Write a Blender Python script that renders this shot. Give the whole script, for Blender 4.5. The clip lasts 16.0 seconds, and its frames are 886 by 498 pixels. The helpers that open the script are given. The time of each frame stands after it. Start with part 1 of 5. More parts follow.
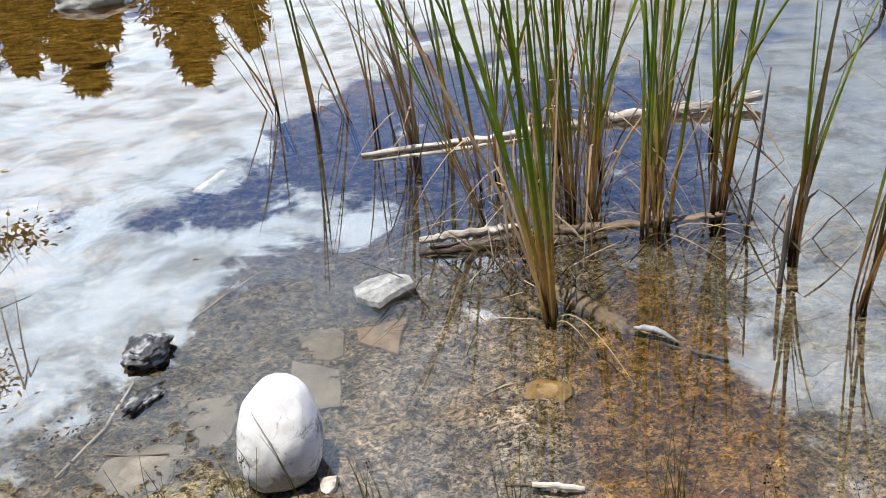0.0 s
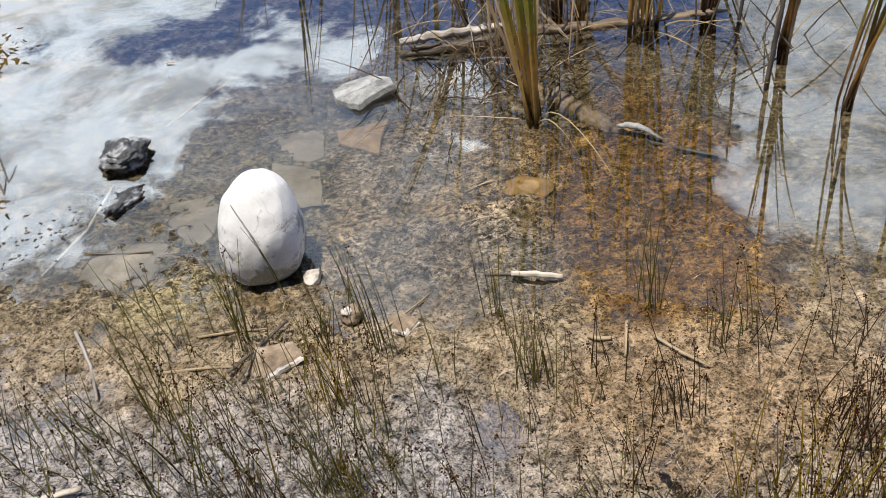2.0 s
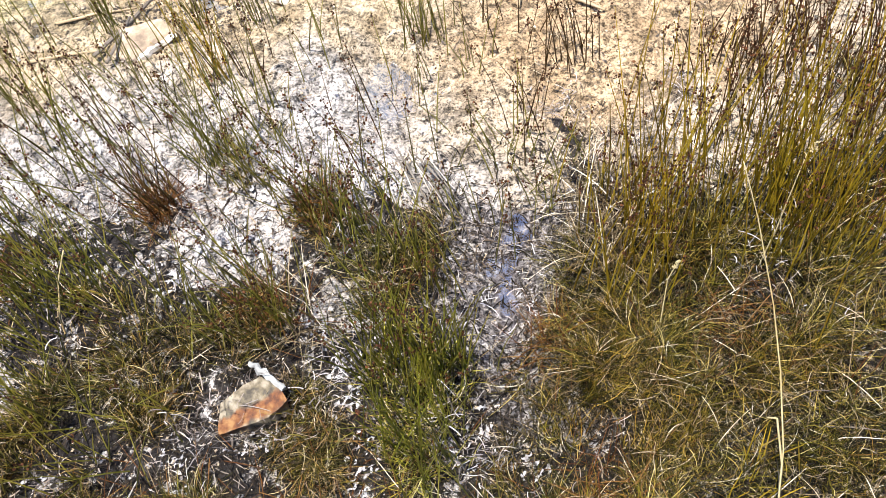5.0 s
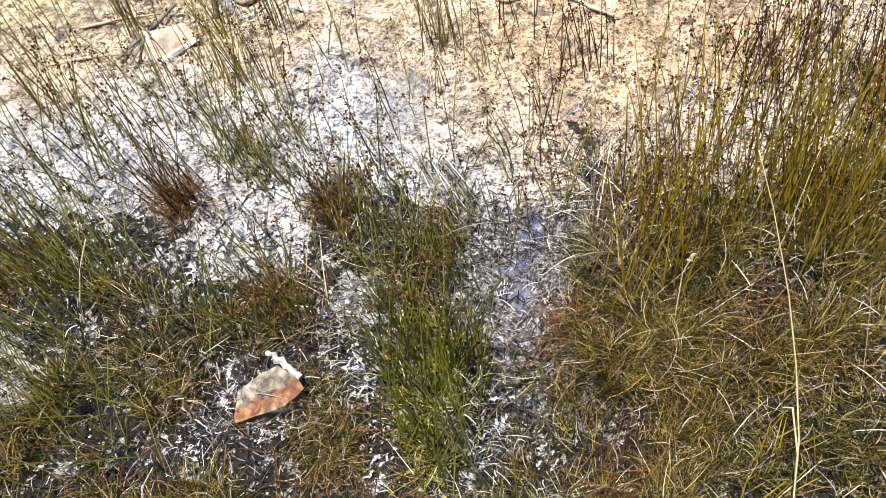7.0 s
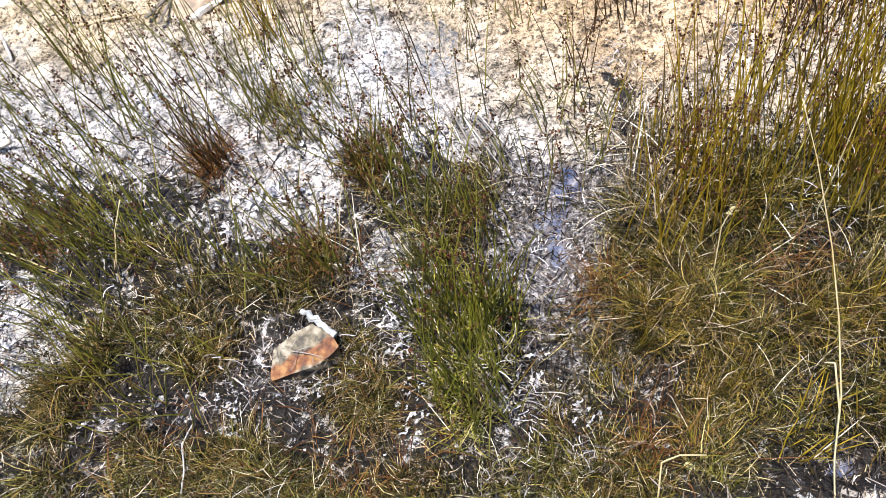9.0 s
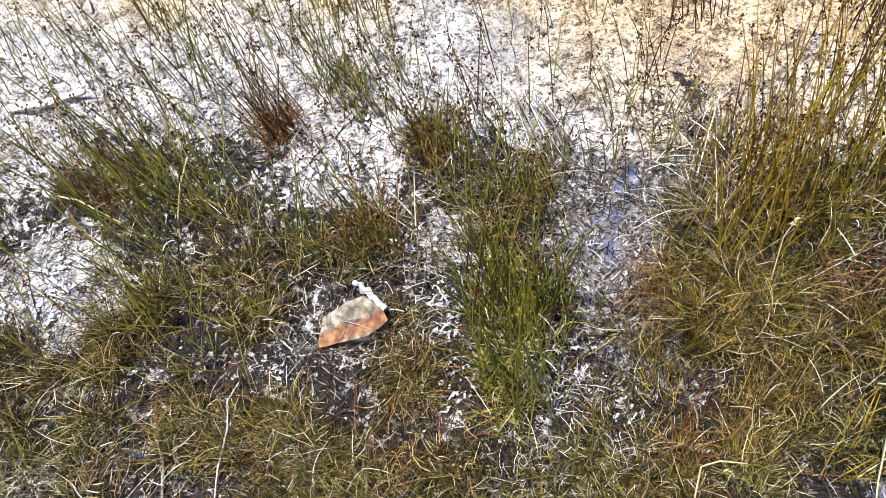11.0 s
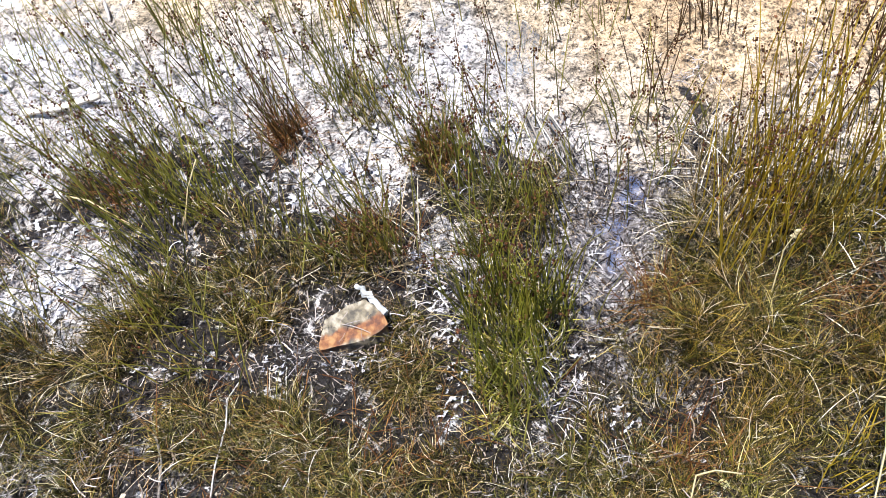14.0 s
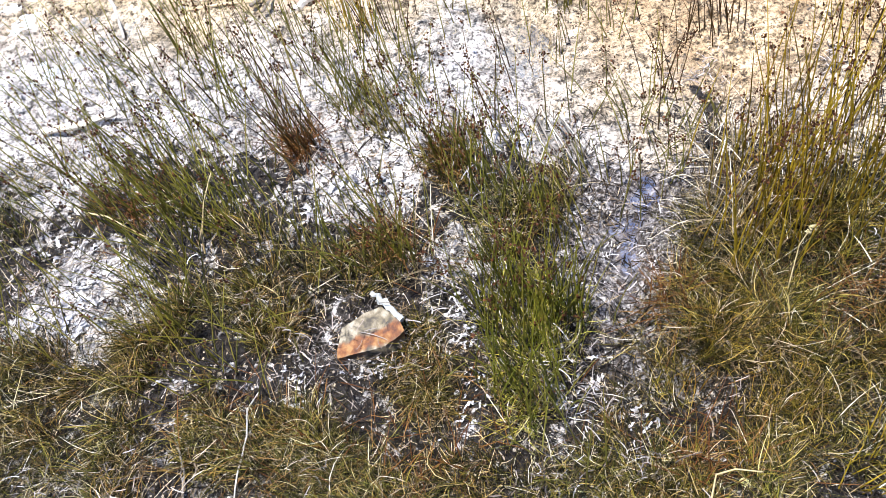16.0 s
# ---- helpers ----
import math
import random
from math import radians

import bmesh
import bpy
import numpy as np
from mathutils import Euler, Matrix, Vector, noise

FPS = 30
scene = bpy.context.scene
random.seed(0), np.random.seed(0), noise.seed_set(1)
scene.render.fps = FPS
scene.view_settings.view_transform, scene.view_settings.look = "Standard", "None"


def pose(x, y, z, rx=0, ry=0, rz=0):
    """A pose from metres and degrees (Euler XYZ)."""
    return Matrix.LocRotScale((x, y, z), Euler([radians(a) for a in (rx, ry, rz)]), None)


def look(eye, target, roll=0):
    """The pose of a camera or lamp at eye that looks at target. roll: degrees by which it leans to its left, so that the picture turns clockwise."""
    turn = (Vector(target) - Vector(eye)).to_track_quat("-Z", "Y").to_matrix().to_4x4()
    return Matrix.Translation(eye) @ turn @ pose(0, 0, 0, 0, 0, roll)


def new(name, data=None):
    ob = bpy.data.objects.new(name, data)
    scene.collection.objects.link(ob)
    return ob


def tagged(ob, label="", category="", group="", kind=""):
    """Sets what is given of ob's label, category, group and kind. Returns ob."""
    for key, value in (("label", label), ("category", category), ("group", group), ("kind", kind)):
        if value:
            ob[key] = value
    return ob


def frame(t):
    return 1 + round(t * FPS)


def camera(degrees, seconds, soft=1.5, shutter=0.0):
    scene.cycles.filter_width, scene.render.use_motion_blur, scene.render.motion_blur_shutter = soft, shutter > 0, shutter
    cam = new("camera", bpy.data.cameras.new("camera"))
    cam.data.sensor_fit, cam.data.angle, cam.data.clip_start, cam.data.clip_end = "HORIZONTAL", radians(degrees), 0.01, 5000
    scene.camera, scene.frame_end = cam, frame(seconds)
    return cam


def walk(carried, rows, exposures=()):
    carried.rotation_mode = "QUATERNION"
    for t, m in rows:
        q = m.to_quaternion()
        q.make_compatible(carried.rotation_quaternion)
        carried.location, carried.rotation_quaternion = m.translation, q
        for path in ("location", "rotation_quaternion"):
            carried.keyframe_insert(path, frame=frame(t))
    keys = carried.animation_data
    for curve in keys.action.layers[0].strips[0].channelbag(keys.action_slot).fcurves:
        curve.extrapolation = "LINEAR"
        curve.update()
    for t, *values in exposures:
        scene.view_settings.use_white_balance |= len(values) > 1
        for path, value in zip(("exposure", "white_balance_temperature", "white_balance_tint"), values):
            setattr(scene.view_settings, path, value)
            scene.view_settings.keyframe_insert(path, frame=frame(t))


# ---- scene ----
cam = camera(55.3, 16.0, soft=0.9)
PATH = [
    (0, (-0.045, 0.169, 1.368), (-0.126, 1.916, 0.398), -6.1),
    (0.5, (-0.051, 0.161, 1.368), (-0.163, 1.896, 0.379), -6.6),
    (0.9, (-0.035, 0.134, 1.322), (-0.234, 1.796, 0.227), -9.0),
    (1, (-0.057, 0.124, 1.314), (-0.273, 1.754, 0.174), -9.3),
    (1.5, (-0.019, 0.151, 1.289), (-0.071, 1.687, 0.009), -6.9),
    (2, (-0.032, 0.14, 1.286), (-0.121, 1.658, -0.013), -7.1),
    (2.3, (-0.037, 0.127, 1.25), (-0.174, 1.613, -0.082), -6.7),
    (2.4, (-0.052, 0.111, 1.244), (-0.137, 1.564, -0.128), -4.7),
    (2.5, (-0.035, 0.113, 1.238), (-0.138, 1.51, -0.19), -5.9),
    (2.6, (-0.024, 0.105, 1.231), (-0.122, 1.447, -0.249), -5.6),
    (2.7, (-0.043, 0.089, 1.212), (-0.113, 1.389, -0.306), -4.7),
    (3, (-0.043, 0.091, 1.195), (-0.079, 1.253, -0.433), -2.0),
    (3.1, (-0.044, 0.077, 1.196), (-0.107, 1.196, -0.461), -2.3),
    (3.2, (-0.054, 0.072, 1.188), (-0.061, 1.127, -0.511), 0.4),
    (3.3, (-0.056, 0.045, 1.156), (-0.046, 1.062, -0.566), 0.8),
    (3.5, (-0.027, 0.069, 1.149), (-0.029, 0.975, -0.634), -0.4),
    (4, (-0.013, 0.072, 1.162), (-0.064, 1.036, -0.59), -7.8),
    (4.5, (-0.011, 0.074, 1.158), (-0.057, 1.056, -0.584), -8.2),
    (4.6, (0.002, 0.086, 1.163), (-0.061, 1.054, -0.586), -9.4),
    (4.7, (0.017, 0.094, 1.161), (0.017, 1.083, -0.577), -9.0),
    (6.8, (-0.005, 0.042, 1.137), (0.018, 1.115, -0.551), -7.5),
    (7, (-0.007, 0.039, 1.137), (-0.001, 1.123, -0.544), -8.0),
    (7.5, (0.002, 0.038, 1.13), (-0.021, 1.1, -0.565), -9.8),
    (8, (-0.001, 0.036, 1.124), (-0.028, 1.06, -0.594), -10.4),
    (8.5, (-0.003, 0.042, 1.121), (-0.055, 1.051, -0.605), -11.3),
    (9, (-0.009, 0.045, 1.127), (-0.093, 1.052, -0.599), -13.0),
    (9.5, (-0.014, 0.035, 1.125), (-0.141, 1.047, -0.595), -13.4),
    (10, (-0.019, 0.039, 1.129), (-0.163, 1.03, -0.602), -12.8),
    (10.2, (-0.036, 0.039, 1.132), (-0.182, 1.027, -0.6), -12.2),
    (12.3, (-0.013, 0.019, 1.118), (-0.242, 1.011, -0.603), -14.6),
    (12.5, (-0.01, 0.016, 1.116), (-0.231, 1.009, -0.606), -14.1),
    (13, (-0.006, 0.015, 1.116), (-0.194, 1.039, -0.591), -13.4),
    (13.5, (-0.01, 0.018, 1.122), (-0.216, 1.03, -0.591), -13.8),
    (14, (-0.01, 0.01, 1.123), (-0.228, 1.046, -0.573), -12.6),
    (14.5, (-0.011, 0.006, 1.121), (-0.216, 1.048, -0.574), -12.0),
    (15, (-0.005, 0.009, 1.123), (-0.244, 1.013, -0.59), -14.3),
    (15.5, (-0.002, 0.011, 1.127), (-0.255, 1.04, -0.569), -15.9),
    (16, (-0.001, 0.007, 1.127), (-0.265, 1.054, -0.556), -16.1),
]
# Stops of exposure and white balance along the way: it darkens over the bright shallows, opens up over the bank and turns cooler there.
EXPOSURES = [(0.0, 0.53, 6390, 10), (1.0, 0.45, 6490, 10), (2.0, 0.35, 6590, 10), (2.6, 0.39, 6590, 10), (3.0, 0.52, 6410, 10), (3.3, 0.84, 6410, 10),
             (3.6, 1.31, 6410, 10), (4.0, 1.56, 6280, 10), (4.4, 1.71, 6280, 10), (7.0, 1.70, 6030, 10), (10.0, 1.77, 5880, 10), (16.0, 1.86, 5830, 10)]
walk(cam, [(t, look(eye, target, roll)) for t, eye, target, roll in PATH], EXPOSURES)

# ---- sky and sun ----
SUN_AZ, SUN_EL = -98.0, 79.0   # degrees; azimuth from straight ahead, minus is to the left
sun_way = Vector((math.sin(radians(SUN_AZ)) * math.cos(radians(SUN_EL)), math.cos(radians(SUN_AZ)) * math.cos(radians(SUN_EL)), math.sin(radians(SUN_EL))))
sun = new("sun", bpy.data.lights.new("sun", "SUN"))
sun.data.energy, sun.data.angle, sun.data.color = 4.9, radians(0.55), (1.0, 0.93, 0.81)
sun.matrix_world = look(sun_way * 50, (0, 0, 0))


class Nodes:
    """A short way to write node trees."""

    def __init__(self, tree):
        self.tree = tree

    def add(self, kind):
        return self.tree.nodes.new(kind)

    def link(self, value, socket):
        if isinstance(value, bpy.types.NodeSocket):
            self.tree.links.new(value, socket)
        elif value is not None:
            socket.default_value = value

    def math(self, op, a, b=None, clamp=False):
        n = self.add("ShaderNodeMath")
        n.operation, n.use_clamp = op, clamp
        self.link(a, n.inputs[0])
        self.link(b, n.inputs[1])
        return n.outputs[0]

    def mix(self, fac, a, b, blend="MIX"):
        n = self.add("ShaderNodeMix")
        n.data_type, n.blend_type = "RGBA", blend
        self.link(fac, n.inputs[0])
        for v, s in ((a, n.inputs[6]), (b, n.inputs[7])):
            self.link((*v, 1) if isinstance(v, tuple) and len(v) == 3 else v, s)
        return n.outputs[2]

    def noise(self, where, scale, detail=4.0, rough=0.55, distort=0.0):
        n = self.add("ShaderNodeTexNoise")
        self.link(where, n.inputs["Vector"])
        n.inputs["Scale"].default_value, n.inputs["Detail"].default_value = scale, detail
        n.inputs["Roughness"].default_value, n.inputs["Distortion"].default_value = rough, distort
        return n.outputs["Fac"]

    def ramp(self, fac, stops):
        n = self.add("ShaderNodeValToRGB")
        self.link(fac, n.inputs[0])
        el = n.color_ramp.elements
        for k, (at, colour) in enumerate(stops):
            e = el[k] if k < 2 else el.new(at)
            e.position = at
            e.color = (*colour, 1) if isinstance(colour, tuple) else (colour, colour, colour, 1)
        return n.outputs[0]

    def span(self, value, lo, hi, a=0.0, b=1.0):
        n = self.add("ShaderNodeMapRange")
        n.interpolation_type = "SMOOTHSTEP"
        self.link(value, n.inputs[0])
        for k, v in enumerate((lo, hi, a, b)):
            n.inputs[k + 1].default_value = v
        return n.outputs[0]

    def bump(self, height, strength, distance):
        n = self.add("ShaderNodeBump")
        n.inputs["Strength"].default_value, n.inputs["Distance"].default_value = strength, distance
        self.link(height, n.inputs["Height"])
        return n.outputs[0]

    def stretch(self, where, scale):
        n = self.add("ShaderNodeMapping")
        self.link(where, n.inputs[0])
        n.inputs["Scale"].default_value = scale
        return n.outputs[0]


world = bpy.data.worlds.new("sky")
scene.world = world
world.use_nodes = True
w = Nodes(world.node_tree)
world.node_tree.nodes.clear()
sky = w.add("ShaderNodeTexSky")
sky.sky_type, sky.sun_disc, sky.sun_elevation, sky.sun_rotation = "NISHITA", False, radians(SUN_EL), radians(SUN_AZ)
sky.air_density, sky.dust_density, sky.ozone_density = 1.0, 0.2, 4.0
way = w.add("ShaderNodeTexCoord").outputs["Generated"]
sep = w.add("ShaderNodeSeparateXYZ")
w.link(way, sep.inputs[0])
zz = w.math("MAXIMUM", sep.outputs[2], 0.04)
cu, cv = w.math("DIVIDE", sep.outputs[0], zz), w.math("DIVIDE", sep.outputs[1], zz)
flat = w.add("ShaderNodeCombineXYZ")
w.link(cu, flat.inputs[0]), w.link(cv, flat.inputs[1])
big = w.noise(flat.outputs[0], 2.6, 9.0, 0.66, 0.3)
cover = w.math("SUBTRACT", w.math("MULTIPLY", w.math("SUBTRACT", big, 0.5), 2.9), w.span(cv, 0.95, 0.3, 0.05, 0.7))
# cloud banks on a layer at unit height: centre, half widths, weight
for u0, v0, a, b, k in ((-2.15, 2.4, 1.15, 1.4, 1.25), (-1.45, 1.55, 0.72, 0.42, 1.35), (-0.75, 4.4, 1.7, 1.0, 1.05), (-0.8, 2.9, 0.24, 0.45, 0.7),
                        (-0.47, 1.97, 0.22, 0.18, 0.3), (-0.27, 2.0, 0.2, 0.2, 0.3), (-0.45, 3.45, 0.5, 0.25, 0.5), (-0.48, 1.28, 0.22, 0.24, -0.8), (-1.3, 2.9, 0.22, 0.5, 0.6), (-1.4, 3.5, 0.35, 0.5, 0.5), (-1.02, 0.95, 0.16, 0.22, 1.3), (-0.72, 1.88, 0.16, 0.2, 0.5), (0.1, 2.25, 0.16, 0.25, 0.32), (0.33, 1.9, 0.12, 0.2, 0.25), (-0.03, 1.66, 0.12, 0.2, 0.62), (-0.18, 1.16, 0.1, 0.1, 0.42), (0.8, 1.25, 0.32, 0.4, 0.25), (1.85, 2.5, 0.95, 1.5, 1.15), (1.1, 1.4, 0.5, 0.55, 0.68), (-0.1, 3.75, 0.3, 0.3, -0.3), (0.55, 4.0, 0.6, 0.5, 1.0), (0.6, 3.05, 0.3, 0.4, 0.5), (0.86, 2.25, 0.2, 0.6, 0.6)):
    du, dv = w.math("DIVIDE", w.math("SUBTRACT", cu, u0), a), w.math("DIVIDE", w.math("SUBTRACT", cv, v0), b)
    d2 = w.math("ADD", w.math("MULTIPLY", du, du), w.math("MULTIPLY", dv, dv))
    cover = w.math("ADD", cover, w.math("MULTIPLY", w.math("POWER", 2.718, w.math("MULTIPLY", d2, -1.0)), k))
soft_ = w.span(cu, 0.35, 0.8, 1.0, 0.4)   # thinner, softer cloud on that side
cover = w.math("ADD", w.math("MULTIPLY", w.math("SUBTRACT", cover, 0.5), soft_), 0.5)
veil = w.math("MULTIPLY", w.math("MULTIPLY", w.span(cv, 2.15, 1.7, 0.0, 0.14), w.span(cu, 0.2, -0.2, 0.7, 1.5)), w.span(cv, -0.6, 0.4))   # thin haze high in front
mask = w.math("MAXIMUM", w.span(cover, 0.36, 0.62), veil)
# sunlit cloud with grey folds
puff = w.math("MULTIPLY", w.span(w.noise(flat.outputs[0], 5.0, 9.0, 0.68, 0.4), 0.36, 0.58, 0.62, 1.2), w.math("MULTIPLY", w.span(cu, 1.0, -0.6, 0.57, 1.05), w.span(cv, 3.2, 1.7, 0.95, 1.22)))
CLOUD, BLUE = 1.95, 0.13
cloud = w.add("ShaderNodeBackground")
cloud.inputs[0].default_value = (0.8, 0.93, 1.08, 1)
w.link(w.math("MULTIPLY", puff, CLOUD), cloud.inputs[1])
clear = w.add("ShaderNodeBackground")
# deep blue ahead, whiter towards the sun's side
hazy = w.math("MULTIPLY", w.span(cv, 2.15, 1.4), w.math("MAXIMUM", w.span(cv, 0.75, 1.0), w.span(cv, -0.2, -0.8)))
tint = w.mix(hazy, w.mix(w.span(cv, 1.0, 0.75), (0.9, 1.0, 1.3), (0.4, 0.52, 0.86)), (0.24, 0.255, 0.275))
w.link(w.mix(1.0, sky.outputs[0], tint, "MULTIPLY"), clear.inputs[0])
clear.inputs[1].default_value = BLUE
both = w.add("ShaderNodeMixShader")
w.link(mask, both.inputs[0]), w.link(clear.outputs[0], both.inputs[1]), w.link(cloud.outputs[0], both.inputs[2])
w.link(both.outputs[0], w.add("ShaderNodeOutputWorld").inputs[0])


# ---- materials ----
def material(name):
    m = bpy.data.materials.new(name)
    m.use_nodes = True
    n = Nodes(m.node_tree)
    m.node_tree.nodes.clear()
    p = n.add("ShaderNodeBsdfPrincipled")
    n.link(p.outputs[0], n.add("ShaderNodeOutputMaterial").inputs[0])
    return m, n, p


def place(n, kind="Object"):
    return n.add("ShaderNodeTexCoord").outputs[kind]


def position(n):
    return n.add("ShaderNodeNewGeometry").outputs["Position"]


def stone_material(name, stops, scale=18.0, rough=0.8, bump=0.5, spots=None):
    m, n, p = material(name)
    at = position(n)
    a = n.noise(at, scale, 6.0, 0.6)
    c = n.ramp(a, stops)
    fine = n.noise(at, scale * 9, 3.0, 0.6)
    c = n.mix(n.span(fine, 0.35, 0.7, 0.0, 0.45), c, n.mix(1.0, c, (0.55, 0.53, 0.5), "MULTIPLY"))
    if spots:
        c = n.mix(n.span(n.noise(at, scale * 0.5, 5.0, 0.65, 0.6), *spots[:2]), c, spots[2])
    n.link(c, p.inputs["Base Color"])
    p.inputs["Roughness"].default_value = rough
    n.link(n.bump(n.math("ADD", a, n.math("MULTIPLY", fine, 0.5)), bump, 0.004), p.inputs["Normal"])
    return m


def plant_material(name, stops, rough=0.55, glow=0.25, along=None):
    """Blades: each its own shade; light comes through thin leaves. along: shades by height over the water."""
    m, n, p = material(name)
    g = n.add("ShaderNodeNewGeometry")
    c = n.ramp(g.outputs["Random Per Island"], stops)
    if along:
        sp = n.add("ShaderNodeSeparateXYZ")
        n.link(g.outputs["Position"], sp.inputs[0])
        lift = n.math("ADD", sp.outputs[2], n.math("MULTIPLY", n.math("SUBTRACT", n.noise(g.outputs["Position"], 9.0, 3.0), 0.5), 0.25))
        c = n.mix(n.span(lift, along[0], along[1]), n.mix(n.noise(g.outputs["Position"], 60.0), along[2], along[3]), c)
        c = n.mix(n.span(lift, -0.02, 0.1), (0.045, 0.026, 0.012), c)   # rotten wet foot
    c = n.mix(n.span(n.noise(g.outputs["Position"], 7.0, 3.0), 0.42, 0.62, 0.0, 0.6), c, n.mix(1.0, c, (0.86, 0.7, 0.52), "MULTIPLY"))
    c = n.mix(n.span(n.noise(g.outputs["Position"], 45.0, 4.0), 0.3, 0.75, 0.0, 0.5), c, n.mix(1.0, c, (0.55, 0.5, 0.42), "MULTIPLY"))
    n.link(c, p.inputs["Base Color"])
    p.inputs["Roughness"].default_value, p.inputs["Specular IOR Level"].default_value = rough, 0.06 if rough > 0.45 else 0.2
    out = [x for x in m.node_tree.nodes if x.type == "OUTPUT_MATERIAL"][0]
    thin = n.add("ShaderNodeBsdfTranslucent")
    n.link(c, thin.inputs[0])
    mx = n.add("ShaderNodeMixShader")
    mx.inputs[0].default_value = glow
    n.link(p.outputs[0], mx.inputs[1]), n.link(thin.outputs[0], mx.inputs[2]), n.link(mx.outputs[0], out.inputs[0])
    return m


def wood_material(name, light, dark, grey, rough=0.8):
    """Weathered wood with grain along the object's own x."""
    m, n, p = material(name)
    at = place(n)
    grain = n.noise(n.stretch(at, (3.0, 60.0, 60.0)), 1.0, 6.0, 0.65, 0.3)
    c = n.ramp(grain, ((0.28, dark), (0.48, light), (0.75, grey)))
    blot = n.noise(at, 9.0, 4.0, 0.6)
    c = n.mix(n.span(blot, 0.45, 0.75, 0.0, 0.7), c, n.mix(1.0, c, (0.45, 0.4, 0.36), "MULTIPLY"))
    n.link(c, p.inputs["Base Color"])
    p.inputs["Roughness"].default_value = rough
    n.link(n.bump(grain, 0.8, 0.006), p.inputs["Normal"])
    return m


def ground_material():
    """Bank and bed: tan crumbly silt, grey silt, golden algae, mud darkened for shade and pale dry silt, by place."""
    m, n, p = material("bank_and_bed")
    at = position(n)
    sp = n.add("ShaderNodeSeparateXYZ")
    n.link(at, sp.inputs[0])
    x, y, z = sp.outputs
    patch = n.math("SUBTRACT", n.noise(at, 2.6, 5.0, 0.62, 0.4), 0.5)
    mid = n.noise(at, 14.0, 5.0, 0.62, 0.5)
    crumb = n.noise(at, 90.0, 4.0, 0.7)
    grit = n.noise(at, 230.0, 3.0, 0.65)
    clods = n.math("ADD", n.math("MULTIPLY", crumb, 0.55), n.math("MULTIPLY", grit, 0.45))

    def zone(cx, cy, rx, ry, lo=1.4, hi=0.4, wild=2.4):
        a_, b_ = n.math("DIVIDE", n.math("SUBTRACT", x, cx), rx), n.math("DIVIDE", n.math("SUBTRACT", y, cy), ry)
        return n.span(n.math("ADD", n.math("ADD", n.math("MULTIPLY", a_, a_), n.math("MULTIPLY", b_, b_)), n.math("MULTIPLY", patch, wild)), lo, hi)

    # mean colours by place: grey-brown silt, golden fan under the cattails, light silt beside the egg-shaped stone
    c = n.ramp(mid, ((0.35, (0.12, 0.1, 0.062)), (0.65, (0.27, 0.22, 0.14))))
    tan = n.ramp(mid, ((0.35, (0.225, 0.168, 0.1)), (0.65, (0.42, 0.33, 0.22))))
    gold = n.ramp(mid, ((0.35, (0.13, 0.068, 0.021)), (0.52, (0.25, 0.14, 0.042)), (0.68, (0.4, 0.25, 0.095))))
    light = n.ramp(mid, ((0.35, (0.22, 0.18, 0.135)), (0.65, (0.35, 0.3, 0.24))))
    rust = n.ramp(mid, ((0.35, (0.225, 0.155, 0.09)), (0.65, (0.4, 0.29, 0.18))))
    pale = n.ramp(mid, ((0.35, (0.26, 0.235, 0.215)), (0.65, (0.42, 0.39, 0.37))))
    weed = n.noise(n.stretch(at, (1.0, 2.2, 1.0)), 4.5, 6.0, 0.7, 0.6)
    deep = n.ramp(weed, ((0.36, (0.025, 0.014, 0.003)), (0.5, (0.2, 0.115, 0.016)), (0.66, (0.42, 0.27, 0.06))))
    shore = n.math("ADD", y, n.math("MULTIPLY", patch, 0.8))
    c = n.mix(n.span(shore, 1.75, 1.3), c, tan)
    c = n.mix(zone(-0.1, 1.75, 0.3, 0.5), c, tan)
    c = n.mix(zone(0.4, 1.75, 0.27, 0.6), c, gold)
    c = n.mix(zone(-0.12, 1.58, 0.26, 0.2), c, light)
    c = n.mix(zone(-0.25, 2.0, 0.16, 0.16), c, light)
    c = n.mix(zone(-0.75, 1.54, 0.14, 0.1), c, (0.34, 0.28, 0.155))
    cream = n.ramp(mid, ((0.35, (0.25, 0.195, 0.137)), (0.65, (0.42, 0.345, 0.26))))
    c = n.mix(n.span(shore, 1.34, 1.12), c, n.mix(n.span(n.math("ADD", x, patch), 0.15, -0.25), cream, n.ramp(mid, ((0.35, (0.2, 0.168, 0.13)), (0.65, (0.38, 0.34, 0.295))))))
    c = n.mix(zone(0.4, 1.15, 0.35, 0.2), c, rust)
    c = n.mix(n.span(n.math("ADD", n.math("SUBTRACT", y, n.math("MULTIPLY", x, 0.8)), n.math("MULTIPLY", patch, 1.6)), 5.2, 6.8), c, deep)
    rot = n.math("ADD", y, n.math("MULTIPLY", patch, 1.0))
    black = n.math("MULTIPLY", n.span(rot, 2.35, 3.1, 0.0, 0.85), n.span(n.math("SUBTRACT", rot, n.math("MULTIPLY", x, 0.8)), 6.2, 5.0))
    black = n.math("MULTIPLY", black, n.span(n.math("ADD", x, n.math("MULTIPLY", patch, 2.4)), -2.0, -1.4))
    c = n.mix(black, c, n.mix(n.span(mid, 0.35, 0.68), (0.014, 0.014, 0.014), (0.17, 0.155, 0.13)))
    c = n.mix(n.math("MULTIPLY", n.span(n.math("ADD", x, n.math("MULTIPLY", patch, 2.4)), -1.45, -1.9), n.span(y, 1.3, 1.7)), c, deep)
